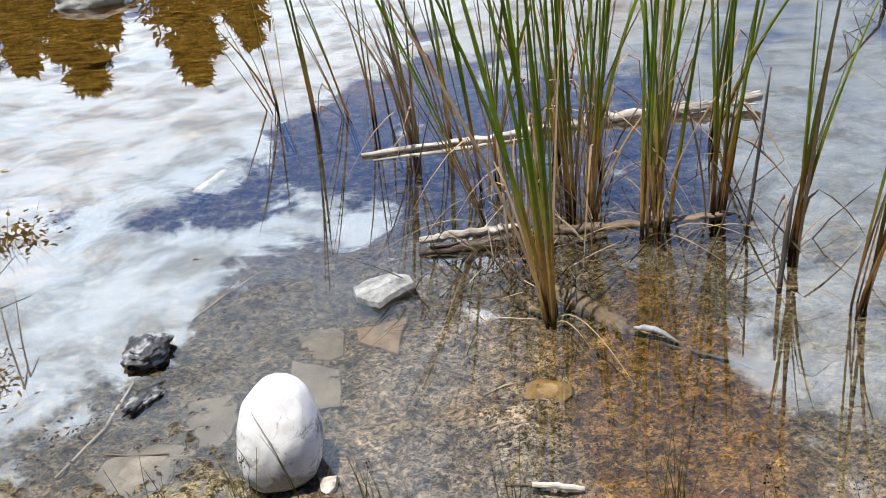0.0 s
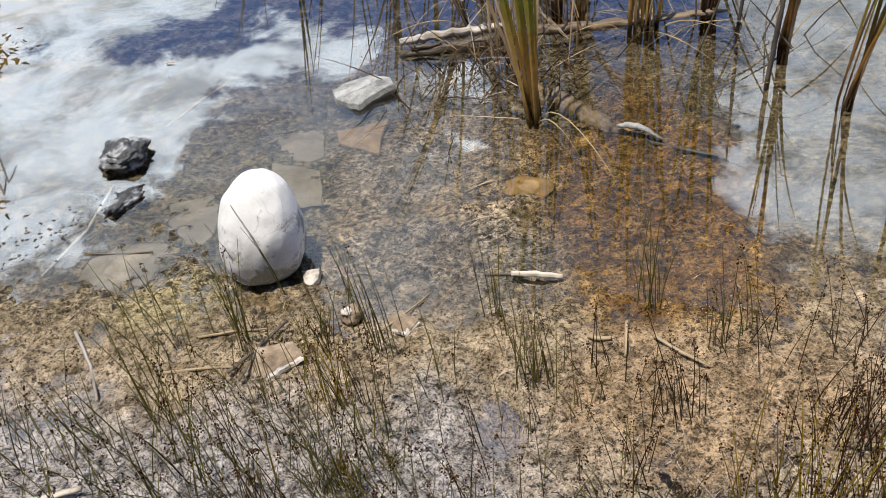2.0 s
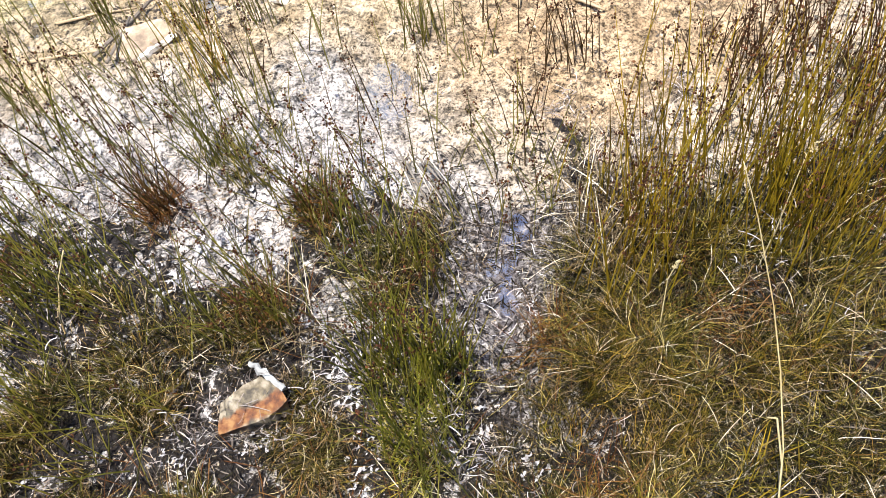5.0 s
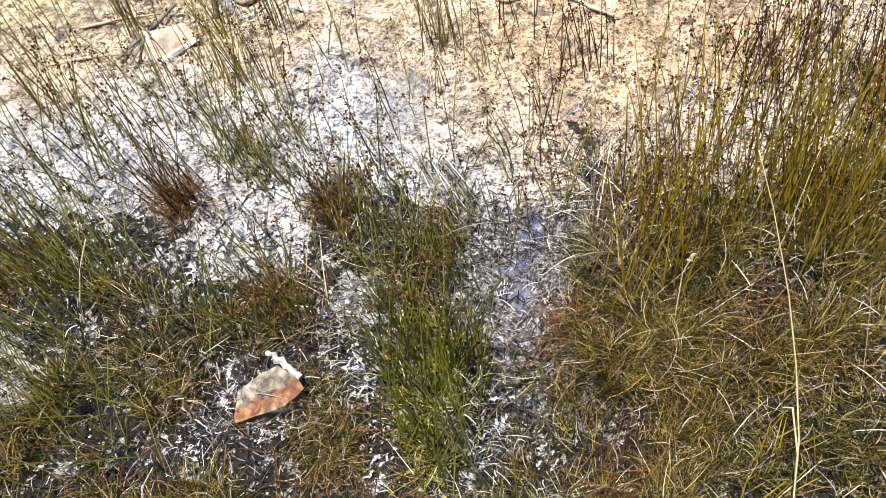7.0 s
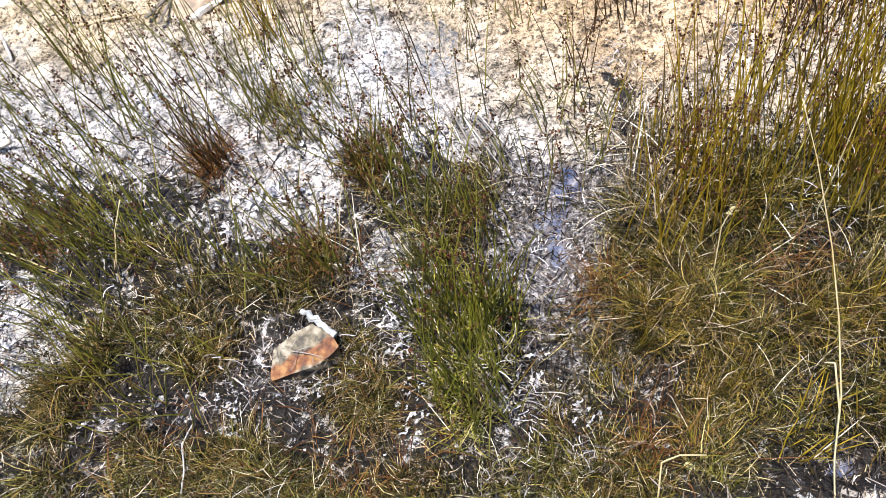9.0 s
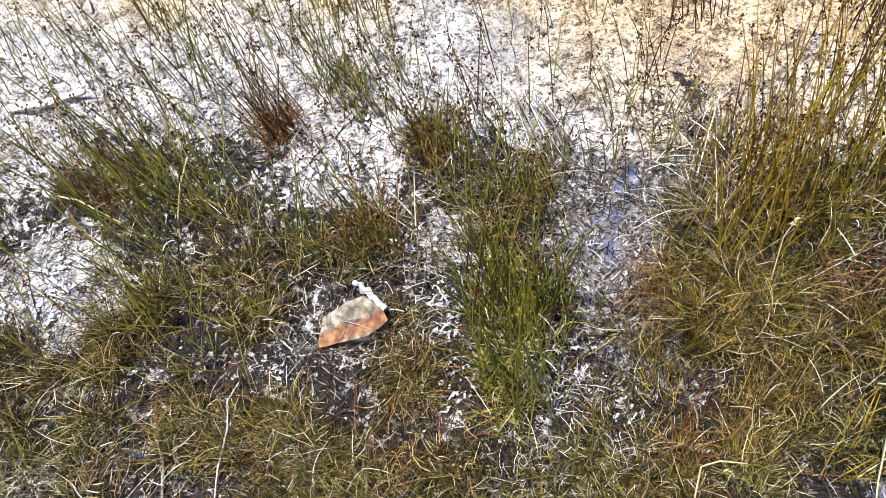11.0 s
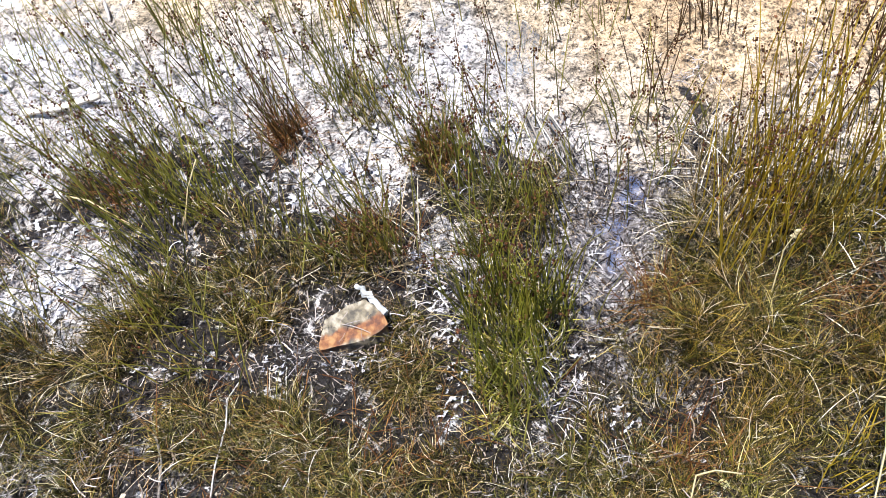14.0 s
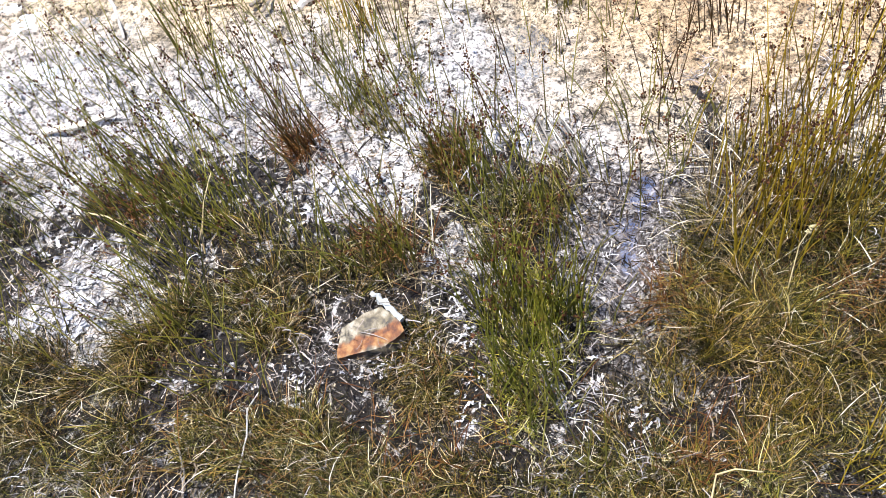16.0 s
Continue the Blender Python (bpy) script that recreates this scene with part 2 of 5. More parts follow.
    c = n.mix(n.span(n.math("ADD", shore, n.math("ADD", n.math("MULTIPLY", x, 0.12), n.math("MULTIPLY", n.math("MAXIMUM", n.math("ADD", x, 0.06), 0.0), 1.7))), 1.3, 0.95), c, pale)
    # crumbs: lit tops and the shade in the gaps between them put into the colour
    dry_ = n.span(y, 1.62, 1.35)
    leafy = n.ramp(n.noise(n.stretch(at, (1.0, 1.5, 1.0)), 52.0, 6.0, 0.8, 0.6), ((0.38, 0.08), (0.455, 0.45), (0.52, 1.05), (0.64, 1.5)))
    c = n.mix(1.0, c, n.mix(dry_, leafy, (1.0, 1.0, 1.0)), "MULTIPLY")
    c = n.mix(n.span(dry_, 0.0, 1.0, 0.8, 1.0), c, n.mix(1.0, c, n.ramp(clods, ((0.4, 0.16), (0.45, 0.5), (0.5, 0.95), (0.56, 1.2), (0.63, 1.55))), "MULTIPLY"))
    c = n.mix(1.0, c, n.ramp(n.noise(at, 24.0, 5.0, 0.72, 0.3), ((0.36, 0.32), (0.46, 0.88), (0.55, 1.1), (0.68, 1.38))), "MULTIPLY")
    # mud colour sunk below wet soil to carry the shade between tufts
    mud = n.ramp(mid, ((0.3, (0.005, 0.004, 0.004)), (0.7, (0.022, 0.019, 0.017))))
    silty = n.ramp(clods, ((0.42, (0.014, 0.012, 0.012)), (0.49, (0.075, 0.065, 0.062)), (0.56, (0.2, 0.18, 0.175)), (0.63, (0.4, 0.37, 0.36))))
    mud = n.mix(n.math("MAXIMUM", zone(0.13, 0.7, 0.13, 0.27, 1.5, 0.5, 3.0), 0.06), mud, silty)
    # shade under the grass painted as near-black mud, with pale silt left open in places
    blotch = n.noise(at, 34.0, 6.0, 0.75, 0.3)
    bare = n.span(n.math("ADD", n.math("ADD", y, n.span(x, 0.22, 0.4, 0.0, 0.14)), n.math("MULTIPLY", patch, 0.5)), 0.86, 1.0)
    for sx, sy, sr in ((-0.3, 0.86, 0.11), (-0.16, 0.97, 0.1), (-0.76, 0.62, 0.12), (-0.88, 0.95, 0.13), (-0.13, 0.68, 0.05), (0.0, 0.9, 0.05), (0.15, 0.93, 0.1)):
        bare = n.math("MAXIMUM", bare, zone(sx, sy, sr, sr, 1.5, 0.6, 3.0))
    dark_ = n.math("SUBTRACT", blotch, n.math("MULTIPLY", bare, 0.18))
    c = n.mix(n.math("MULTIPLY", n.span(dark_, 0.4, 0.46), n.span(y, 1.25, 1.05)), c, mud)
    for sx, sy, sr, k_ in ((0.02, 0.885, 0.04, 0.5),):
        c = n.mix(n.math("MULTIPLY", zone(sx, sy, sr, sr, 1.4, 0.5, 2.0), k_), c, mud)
    low = n.math("MAXIMUM", n.math("MULTIPLY", n.span(z, 0.006, -0.002), n.span(y, 1.05, 0.9)), zone(-1.37, 1.36, 0.14, 0.1, 1.3, 0.8, 1.0))
    wet = n.ramp(blotch, ((0.38, (0.02, 0.017, 0.02)), (0.48, (0.07, 0.06, 0.068)), (0.56, (0.17, 0.155, 0.165)), (0.64, (0.36, 0.34, 0.35))))   # puddle silt, with the sky's lavender reflection put into its colour
    c = n.mix(low, c, wet)
    # mossy turf soil behind the bank's open edge and to both sides
    soil = n.ramp(n.noise(at, 20.0, 6.0, 0.7), ((0.35, (0.02, 0.018, 0.009)), (0.5, (0.075, 0.065, 0.025)), (0.66, (0.17, 0.14, 0.07))))
    beyond = n.math("MAXIMUM", n.span(n.math("ADD", y, patch), 0.25, 0.0), n.math("MULTIPLY", n.span(n.math("ADD", n.math("ABSOLUTE", x), patch), 1.05, 1.3), n.span(n.math("ADD", y, patch), 1.0, 0.85)))
    c = n.mix(beyond, c, soil)
    n.link(c, p.inputs["Base Color"])
    n.link(n.span(z, 0.0, 0.02, 0.45, 0.95), p.inputs["Roughness"])
    p.inputs["Specular IOR Level"].default_value = 0.06
    n.link(n.bump(n.math("ADD", clods, n.math("MULTIPLY", mid, 0.4)), 1.0, 0.018), p.inputs["Normal"])
    return m


def water_material():
    m, n, p = material("pond_water")
    m.node_tree.nodes.remove(p)
    at = position(n)
    ripple = n.noise(at, 2.4, 0.5, 0.4)
    normal = n.bump(ripple, 0.015, 0.05)
    fres = n.add("ShaderNodeFresnel")
    fres.inputs[0].default_value = 2.5
    n.link(normal, fres.inputs["Normal"])
    clear_ = n.add("ShaderNodeBsdfTransparent")
    clear_.inputs[0].default_value = (0.86, 0.85, 0.8, 1)
    gloss = n.add("ShaderNodeBsdfGlossy")
    gloss.inputs["Roughness"].default_value = 0.006
    n.link(normal, gloss.inputs["Normal"])
    mx = n.add("ShaderNodeMixShader")
    n.link(fres.outputs[0], mx.inputs[0]), n.link(clear_.outputs[0], mx.inputs[1]), n.link(gloss.outputs[0], mx.inputs[2])
    n.link(mx.outputs[0], [q for q in m.node_tree.nodes if q.type == "OUTPUT_MATERIAL"][0].inputs[0])
    return m


def egg_material():
    """Chalky white stone: faint veins, grey lichen film and dark specks, dirt clinging to its lower part."""
    m, n, p = material("pale_limestone")
    at = place(n)
    sp = n.add("ShaderNodeSeparateXYZ")
    n.link(at, sp.inputs[0])
    c = n.ramp(n.noise(at, 9.0, 6.0, 0.6), ((0.3, (0.5, 0.495, 0.48)), (0.5, (0.65, 0.645, 0.63)), (0.7, (0.74, 0.735, 0.72))))
    film = n.math("ADD", n.noise(at, 16.0, 6.0, 0.7, 0.5), n.math("MULTIPLY", sp.outputs[2], -1.2))
    c = n.mix(n.span(film, 0.52, 0.64, 0.0, 0.9), c, (0.25, 0.24, 0.21))
    fine = n.noise(at, 130.0, 4.0, 0.7)
    c = n.mix(n.math("MULTIPLY", n.span(fine, 0.56, 0.66), n.span(film, 0.45, 0.62, 0.1, 0.9)), c, (0.16, 0.155, 0.14))
    vein = n.math("ABSOLUTE", n.math("SUBTRACT", n.noise(at, 7.0, 3.0, 0.5, 1.0), 0.5))
    c = n.mix(n.span(vein, 0.006, 0.0, 0.0, 0.4), c, (0.35, 0.34, 0.31))
    n.link(c, p.inputs["Base Color"])
    p.inputs["Roughness"].default_value = 0.85
    n.link(n.bump(n.math("ADD", n.noise(at, 30.0, 6.0, 0.65), n.math("MULTIPLY", fine, 0.25)), 0.5, 0.004), p.inputs["Normal"])
    return m


GROUND = ground_material()
WATER = water_material()
EGG = egg_material()
GREYROCK = stone_material("grey_stone", ((0.3, (0.1, 0.1, 0.095)), (0.5, (0.24, 0.24, 0.23)), (0.75, (0.4, 0.4, 0.385))), 14.0)
SLAB = stone_material("silted_slab", ((0.3, (0.1, 0.088, 0.068)), (0.55, (0.2, 0.178, 0.14)), (0.8, (0.3, 0.27, 0.22))), 16.0, 0.8, 0.5, (0.48, 0.62, (0.12, 0.1, 0.075)))
OCHRESLAB = stone_material("ochre_slab", ((0.3, (0.13, 0.08, 0.03)), (0.55, (0.24, 0.155, 0.06)), (0.8, (0.34, 0.23, 0.1))), 30.0, 0.8, 0.6)
TANSLAB = stone_material("tan_slab", ((0.3, (0.15, 0.1, 0.06)), (0.55, (0.25, 0.18, 0.11)), (0.8, (0.34, 0.26, 0.18))), 16.0, 0.8, 0.5, (0.5, 0.62, (0.13, 0.1, 0.07)))
MIDROCK = stone_material("weathered_grey_rock", ((0.3, (0.07, 0.072, 0.07)), (0.48, (0.23, 0.23, 0.22)), (0.72, (0.44, 0.44, 0.425))), 14.0, 0.7, 0.8)
WHITESTONE = stone_material("white_chip", ((0.35, (0.22, 0.19, 0.15)), (0.5, (0.52, 0.48, 0.42)), (0.7, (0.72, 0.69, 0.63))), 30.0)
RUSTSTONE = stone_material("rust_stained_chip", ((0.3, (0.1, 0.07, 0.045)), (0.5, (0.22, 0.16, 0.105)), (0.75, (0.5, 0.42, 0.32))), 22.0)
CHARRED = stone_material("charred_wood", ((0.4, (0.01, 0.01, 0.011)), (0.5, (0.06, 0.062, 0.064)), (0.6, (0.34, 0.35, 0.36))), 22.0, 0.55, 1.0)
LOGWOOD = wood_material("driftwood", (0.36, 0.325, 0.28), (0.05, 0.042, 0.034), (0.64, 0.62, 0.59))
ROOTWOOD = wood_material("drowned_root", (0.19, 0.14, 0.085), (0.05, 0.034, 0.02), (0.27, 0.21, 0.14), 0.6)
BLACKWOOD = wood_material("wet_wood_and_shade", (0.06, 0.042, 0.026), (0.012, 0.009, 0.007), (0.15, 0.12, 0.085), 0.5)
WETWOOD = wood_material("wet_driftwood", (0.15, 0.105, 0.065), (0.03, 0.021, 0.014), (0.27, 0.215, 0.15), 0.5)
STICKWOOD = wood_material("bleached_stick", (0.5, 0.44, 0.36), (0.16, 0.12, 0.08), (0.68, 0.64, 0.57))
GREYSTEM = wood_material("grey_dry_stem", (0.3, 0.27, 0.24), (0.1, 0.08, 0.07), (0.45, 0.42, 0.39))
REEDTAN = wood_material("tan_reed_piece", (0.3, 0.225, 0.13), (0.09, 0.062, 0.035), (0.42, 0.345, 0.24))
DARKSTICK = wood_material("dark_stick", (0.1, 0.08, 0.06), (0.03, 0.025, 0.02), (0.2, 0.18, 0.16))
WETCATTAIL = plant_material("brown_based_cattail_leaf", ((0.0, (0.07, 0.15, 0.012)), (0.4, (0.15, 0.25, 0.025)), (0.75, (0.27, 0.32, 0.045)), (1.0, (0.36, 0.29, 0.07))), 0.4, 0.3, (0.1, 0.45, (0.2, 0.085, 0.025), (0.42, 0.235, 0.07)))
CATTAIL = plant_material("cattail_leaf", ((0.0, (0.07, 0.165, 0.012)), (0.35, (0.15, 0.28, 0.025)), (0.7, (0.27, 0.37, 0.045)), (1.0, (0.37, 0.35, 0.06))), 0.35, 0.4, (0.1, 0.5, (0.54, 0.32, 0.08), (0.68, 0.48, 0.18)))
DEADLEAF = plant_material("dead_cattail_leaf", ((0.0, (0.15, 0.09, 0.05)), (0.4, (0.34, 0.24, 0.15)), (0.8, (0.56, 0.45, 0.32)), (1.0, (0.72, 0.64, 0.53))), 0.7, 0.2)
ROTLEAF = plant_material("rotten_leaf", ((0.0, (0.02, 0.014, 0.009)), (0.5, (0.07, 0.048, 0.028)), (0.8, (0.2, 0.145, 0.085)), (1.0, (0.55, 0.47, 0.35))), 0.6, 0.1)
RUSH = plant_material("rush_stem", ((0.0, (0.016, 0.016, 0.004)), (0.22, (0.07, 0.07, 0.011)), (0.48, (0.3, 0.28, 0.042)), (0.68, (0.17, 0.09, 0.026)), (0.84, (0.48, 0.41, 0.09)), (1.0, (0.66, 0.58, 0.34))), 0.45, 0.3)
GOLDRUSH = plant_material("golden_rush_stem", ((0.0, (0.05, 0.042, 0.004)), (0.24, (0.21, 0.16, 0.012)), (0.45, (0.55, 0.385, 0.03)), (0.66, (0.72, 0.48, 0.05)), (0.78, (0.19, 0.085, 0.018)), (0.9, (0.3, 0.17, 0.04)), (1.0, (0.64, 0.52, 0.22))), 0.4, 0.45)
# dark third of the ramp: blades coloured as if shaded by their neighbours
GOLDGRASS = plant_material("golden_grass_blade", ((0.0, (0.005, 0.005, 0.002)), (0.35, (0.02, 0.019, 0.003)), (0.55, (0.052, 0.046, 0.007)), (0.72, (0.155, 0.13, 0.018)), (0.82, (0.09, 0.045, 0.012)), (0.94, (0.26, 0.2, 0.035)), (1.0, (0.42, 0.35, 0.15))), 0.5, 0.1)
BROWNRUSH = plant_material("brown_rush_stem", ((0.0, (0.025, 0.014, 0.006)), (0.5, (0.085, 0.05, 0.018)), (0.8, (0.1, 0.085, 0.02)), (1.0, (0.22, 0.14, 0.055))), 0.6, 0.2)
SEED = plant_material("rush_seed", ((0.0, (0.016, 0.007, 0.004)), (0.65, (0.045, 0.019, 0.01)), (1.0, (0.15, 0.065, 0.03))), 0.7, 0.0)
# as in the golden grass, the near-black stops paint shaded blades
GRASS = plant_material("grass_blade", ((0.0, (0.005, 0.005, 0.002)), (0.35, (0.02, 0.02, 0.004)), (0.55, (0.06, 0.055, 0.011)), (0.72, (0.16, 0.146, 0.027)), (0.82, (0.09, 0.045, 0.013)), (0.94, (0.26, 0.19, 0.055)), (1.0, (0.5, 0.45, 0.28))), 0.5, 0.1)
FRESH = plant_material("fresh_blade", ((0.0, (0.016, 0.02, 0.003)), (0.24, (0.08, 0.1, 0.009)), (0.5, (0.27, 0.25, 0.028)), (0.78, (0.44, 0.4, 0.065)), (0.91, (0.16, 0.09, 0.02)), (1.0, (0.55, 0.5, 0.24))), 0.45, 0.35)
# low blades and thatch: near black, the shade between bunches put into their colour
UNDER = plant_material("shade_dark_blade", ((0.0, (0.003, 0.0025, 0.0015)), (0.6, (0.008, 0.007, 0.003)), (0.85, (0.02, 0.017, 0.006)), (1.0, (0.06, 0.04, 0.018))), 0.7, 0.03)
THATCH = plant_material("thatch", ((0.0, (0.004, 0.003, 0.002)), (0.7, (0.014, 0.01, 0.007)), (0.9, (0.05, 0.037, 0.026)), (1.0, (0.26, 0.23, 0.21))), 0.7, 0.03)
STRAW = plant_material("dry_straw", ((0.0, (0.05, 0.036, 0.02)), (0.4, (0.16, 0.12, 0.07)), (0.75, (0.31, 0.245, 0.15)), (1.0, (0.5, 0.44, 0.33))), 0.7, 0.12)
DRYGRASS = plant_material("dry_grass_blade", ((0.0, (0.02, 0.015, 0.008)), (0.45, (0.08, 0.06, 0.034)), (0.75, (0.22, 0.175, 0.11)), (1.0, (0.62, 0.57, 0.48))), 0.7, 0.08)
RUSTGRASS = plant_material("rusty_blade", ((0.0, (0.04, 0.016, 0.006)), (0.6, (0.1, 0.042, 0.013)), (1.0, (0.17, 0.105, 0.035))), 0.6, 0.2)
GRIT = stone_material("grit", ((0.3, (0.12, 0.09, 0.06)), (0.5, (0.34, 0.27, 0.19)), (0.75, (0.6, 0.52, 0.42))), 120.0)
CRUMB = stone_material("dark_crumbs", ((0.3, (0.012, 0.009, 0.006)), (0.5, (0.04, 0.028, 0.018)), (0.75, (0.13, 0.1, 0.065))), 60.0)
NEEDLES = plant_material("conifer_needles", ((0.0, (0.015, 0.03, 0.01)), (0.5, (0.03, 0.055, 0.015)), (1.0, (0.06, 0.08, 0.025))), 0.6, 0.1)
LEAF = plant_material("shrub_leaf", ((0.0, (0.03, 0.04, 0.008)), (0.5, (0.08, 0.085, 0.015)), (1.0, (0.16, 0.12, 0.03))), 0.5, 0.3)
BARK = stone_material("bark", ((0.3, (0.05, 0.035, 0.025)), (0.6, (0.13, 0.1, 0.075)), (0.8, (0.2, 0.16, 0.12))), 6.0)
FIBRE = plant_material("bleached_fibre", ((0.0, (0.03, 0.026, 0.026)), (0.5, (0.1, 0.09, 0.088)), (0.8, (0.23, 0.21, 0.21)), (1.0, (0.48, 0.46, 0.47))), 0.7, 0.1)
ALGAE = stone_material("dried_algae", ((0.3, (0.16, 0.148, 0.15)), (0.5, (0.34, 0.325, 0.33)), (0.7, (0.55, 0.54, 0.55))), 60.0, 0.8, 0.7)
PALESTALK = plant_material("pale_stalk", ((0.0, (0.31, 0.25, 0.13)), (1.0, (0.4, 0.335, 0.19))), 0.6, 0.1)
YELLOW = plant_material("yellow_flower", ((0.0, (0.42, 0.37, 0.14)), (1.0, (0.62, 0.58, 0.34))), 0.6, 0.2)

# ---- shapes ----
rng = np.random.default_rng(7)
LATTICE = rng.random((256, 256))


def value_noise(x, y):
    """Smooth noise over the plan, -1 to 1."""
    x, y = np.asarray(x, float), np.asarray(y, float)
    i, j = np.floor(x).astype(int), np.floor(y).astype(int)
    fx, fy = x - i, y - j
    fx, fy = fx * fx * (3 - 2 * fx), fy * fy * (3 - 2 * fy)
    a, b = LATTICE[i % 256, j % 256], LATTICE[(i + 1) % 256, j % 256]
    c, d = LATTICE[i % 256, (j + 1) % 256], LATTICE[(i + 1) % 256, (j + 1) % 256]
    return 2 * ((a * (1 - fx) + b * fx) * (1 - fy) + (c * (1 - fx) + d * fx) * fy) - 1


PUDDLES = ((0.1, 0.65, 0.045, 0.12, 0.037), (0.15, 0.78, 0.035, 0.05, 0.03), (0.14, 0.5, 0.025, 0.035, 0.034), (0.03, 0.46, 0.03, 0.04, 0.028), (0.4, 0.3, 0.055, 0.045, 0.062), (-0.02, 1.12, 0.045, 0.075, 0.05),
           (-0.83, 0.75, 0.05, 0.04, 0.03), (0.37, 0.43, 0.035, 0.025, 0.046), (-0.5, 0.65, 0.05, 0.03, 0.03), (-1.37, 1.36, 0.14, 0.1, 0.05))
PROFILE = ((-400, 60), (-40, 3.0), (-3, 0.2), (-0.5, 0.075), (0.2, 0.048), (0.7, 0.036), (1.15, 0.016), (1.45, 0.003), (1.8, -0.01), (2.5, -0.035), (3.2, -0.1), (4.5, -0.28), (9, -0.7), (20, -0.6), (26, 0.3), (60, 2.5), (450, 40))


def bank(x, y):
    """Height of the bank and the pond's bed."""
    x, y = np.asarray(x, float), np.asarray(y, float)
    px, pz = np.array(PROFILE).T
    near = np.clip(1 - (np.hypot(x, y) - 3) / 4, 0, 1)
    z = np.interp(y + 0.05 * value_noise(x * 2.1, y * 2.1) * near + 0.06 * np.clip(x, -2, 2) + 0.4 * np.clip(x - 0.4, 0, 0.6) * np.clip((y - 0.9) / 0.3, 0, 1), px, pz)
    z = np.where(np.abs(x) > 35, np.maximum(z, (np.abs(x) - 38) * 0.08), z)
    z = z + near * (0.012 * value_noise(x * 4, y * 4) + 0.007 * value_noise(x * 11 + 5, y * 11) + 0.007 * value_noise(x * 33, y * 33 + 9) + 0.0055 * value_noise(x * 66, y * 66))
    for a, b, r, s, d in PUDDLES:
        z = z - d * np.exp(-((x - a) / r) ** 2 - ((y - b) / s) ** 2)
    z = z + 0.75 * np.exp(-((x + 4.7) / 1.0) ** 2 - ((y - 4.5) / 1.5) ** 2)
    # the hummock that carries the tall rushes
    z = z + 0.05 * np.exp(-((x - 0.62) / 0.22) ** 2 - ((y - 0.78) / 0.25) ** 2)
    return z


def fast_mesh(name, verts, tris, mat, smooth=False):
    me = bpy.data.meshes.new(name)
    verts, tris = np.asarray(verts, np.float32), np.asarray(tris, np.int32)
    me.vertices.add(len(verts))
    me.vertices.foreach_set("co", verts.ravel())
    me.loops.add(tris.size)
    me.loops.foreach_set("vertex_index", tris.ravel())
    me.polygons.add(len(tris))
    me.polygons.foreach_set("loop_start", np.arange(0, tris.size, 3, dtype=np.int32))
    me.polygons.foreach_set("use_smooth", np.full(len(tris), smooth))
    me.update(calc_edges=True)
    me.validate()
    me.materials.append(mat)
    return me


def attach(ob, parent, m=None):
    if parent is not None:
        ob.parent = parent
        ob.matrix_parent_inverse = Matrix.Identity(4)
    if m is not None:
        ob.matrix_basis = m
    return ob


def empty(name, x, y, z, rz=0.0):
    ob = new(name)
    ob.matrix_basis = pose(x, y, z, 0, 0, rz)
    return ob


def part(name, me, parent, label="", m=None):
    return tagged(attach(new(name, me), parent, m), label)


def bm_mesh(name, bm, mat, smooth=True):
    me = bpy.data.meshes.new(name)
    bm.normal_update()
    bm.to_mesh(me)
    bm.free()
    for f in me.polygons:
        f.use_smooth = smooth
    me.materials.append(mat)
    return me


def blades(root, az, lean, height, bend, droop, width, rings=4, sides=2, taper=0.85, twist=None, wind=None):
    """Vertices and triangles of many blades: ribbons (sides 2) or thin stems (sides 3)."""
    n = len(root)
    s = np.linspace(0, 1, rings)[None, :]
    way_ = az[:, None] + (0 if wind is None else wind[:, None] * s)
    hx, hy = np.cos(way_), np.sin(way_)
    out = height[:, None] * (np.sin(lean)[:, None] * s + bend[:, None] * s ** 2)
    up = height[:, None] * (np.cos(lean)[:, None] * s - droop[:, None] * s ** 2)
    c = np.stack([root[:, 0:1] + hx * out, root[:, 1:2] + hy * out, root[:, 2:3] + up], -1)
    wid = width[:, None] * (1 - taper * s ** 1.7) * 0.5
    tw = az + math.pi / 2 + (rng.normal(0, 0.5, n) if twist is None else twist)
    v = []
    for k in range(sides):
        a = tw[:, None] + 2 * math.pi * k / sides
        v.append(c + np.stack([np.cos(a) * wid, np.sin(a) * wid, np.zeros_like(wid)], -1))
    v = np.stack(v, 2)
    idx = np.arange(n * rings * sides).reshape(n, rings, sides)
    t = []
    for k in range(sides if sides > 2 else 1):
        a, b = idx[:, :-1, k], idx[:, :-1, (k + 1) % sides]
        d, e = idx[:, 1:, k], idx[:, 1:, (k + 1) % sides]
        t += [np.stack([a, b, e], -1).reshape(-1, 3), np.stack([a, e, d], -1).reshape(-1, 3)]
    return v.reshape(-1, 3), np.concatenate(t), c


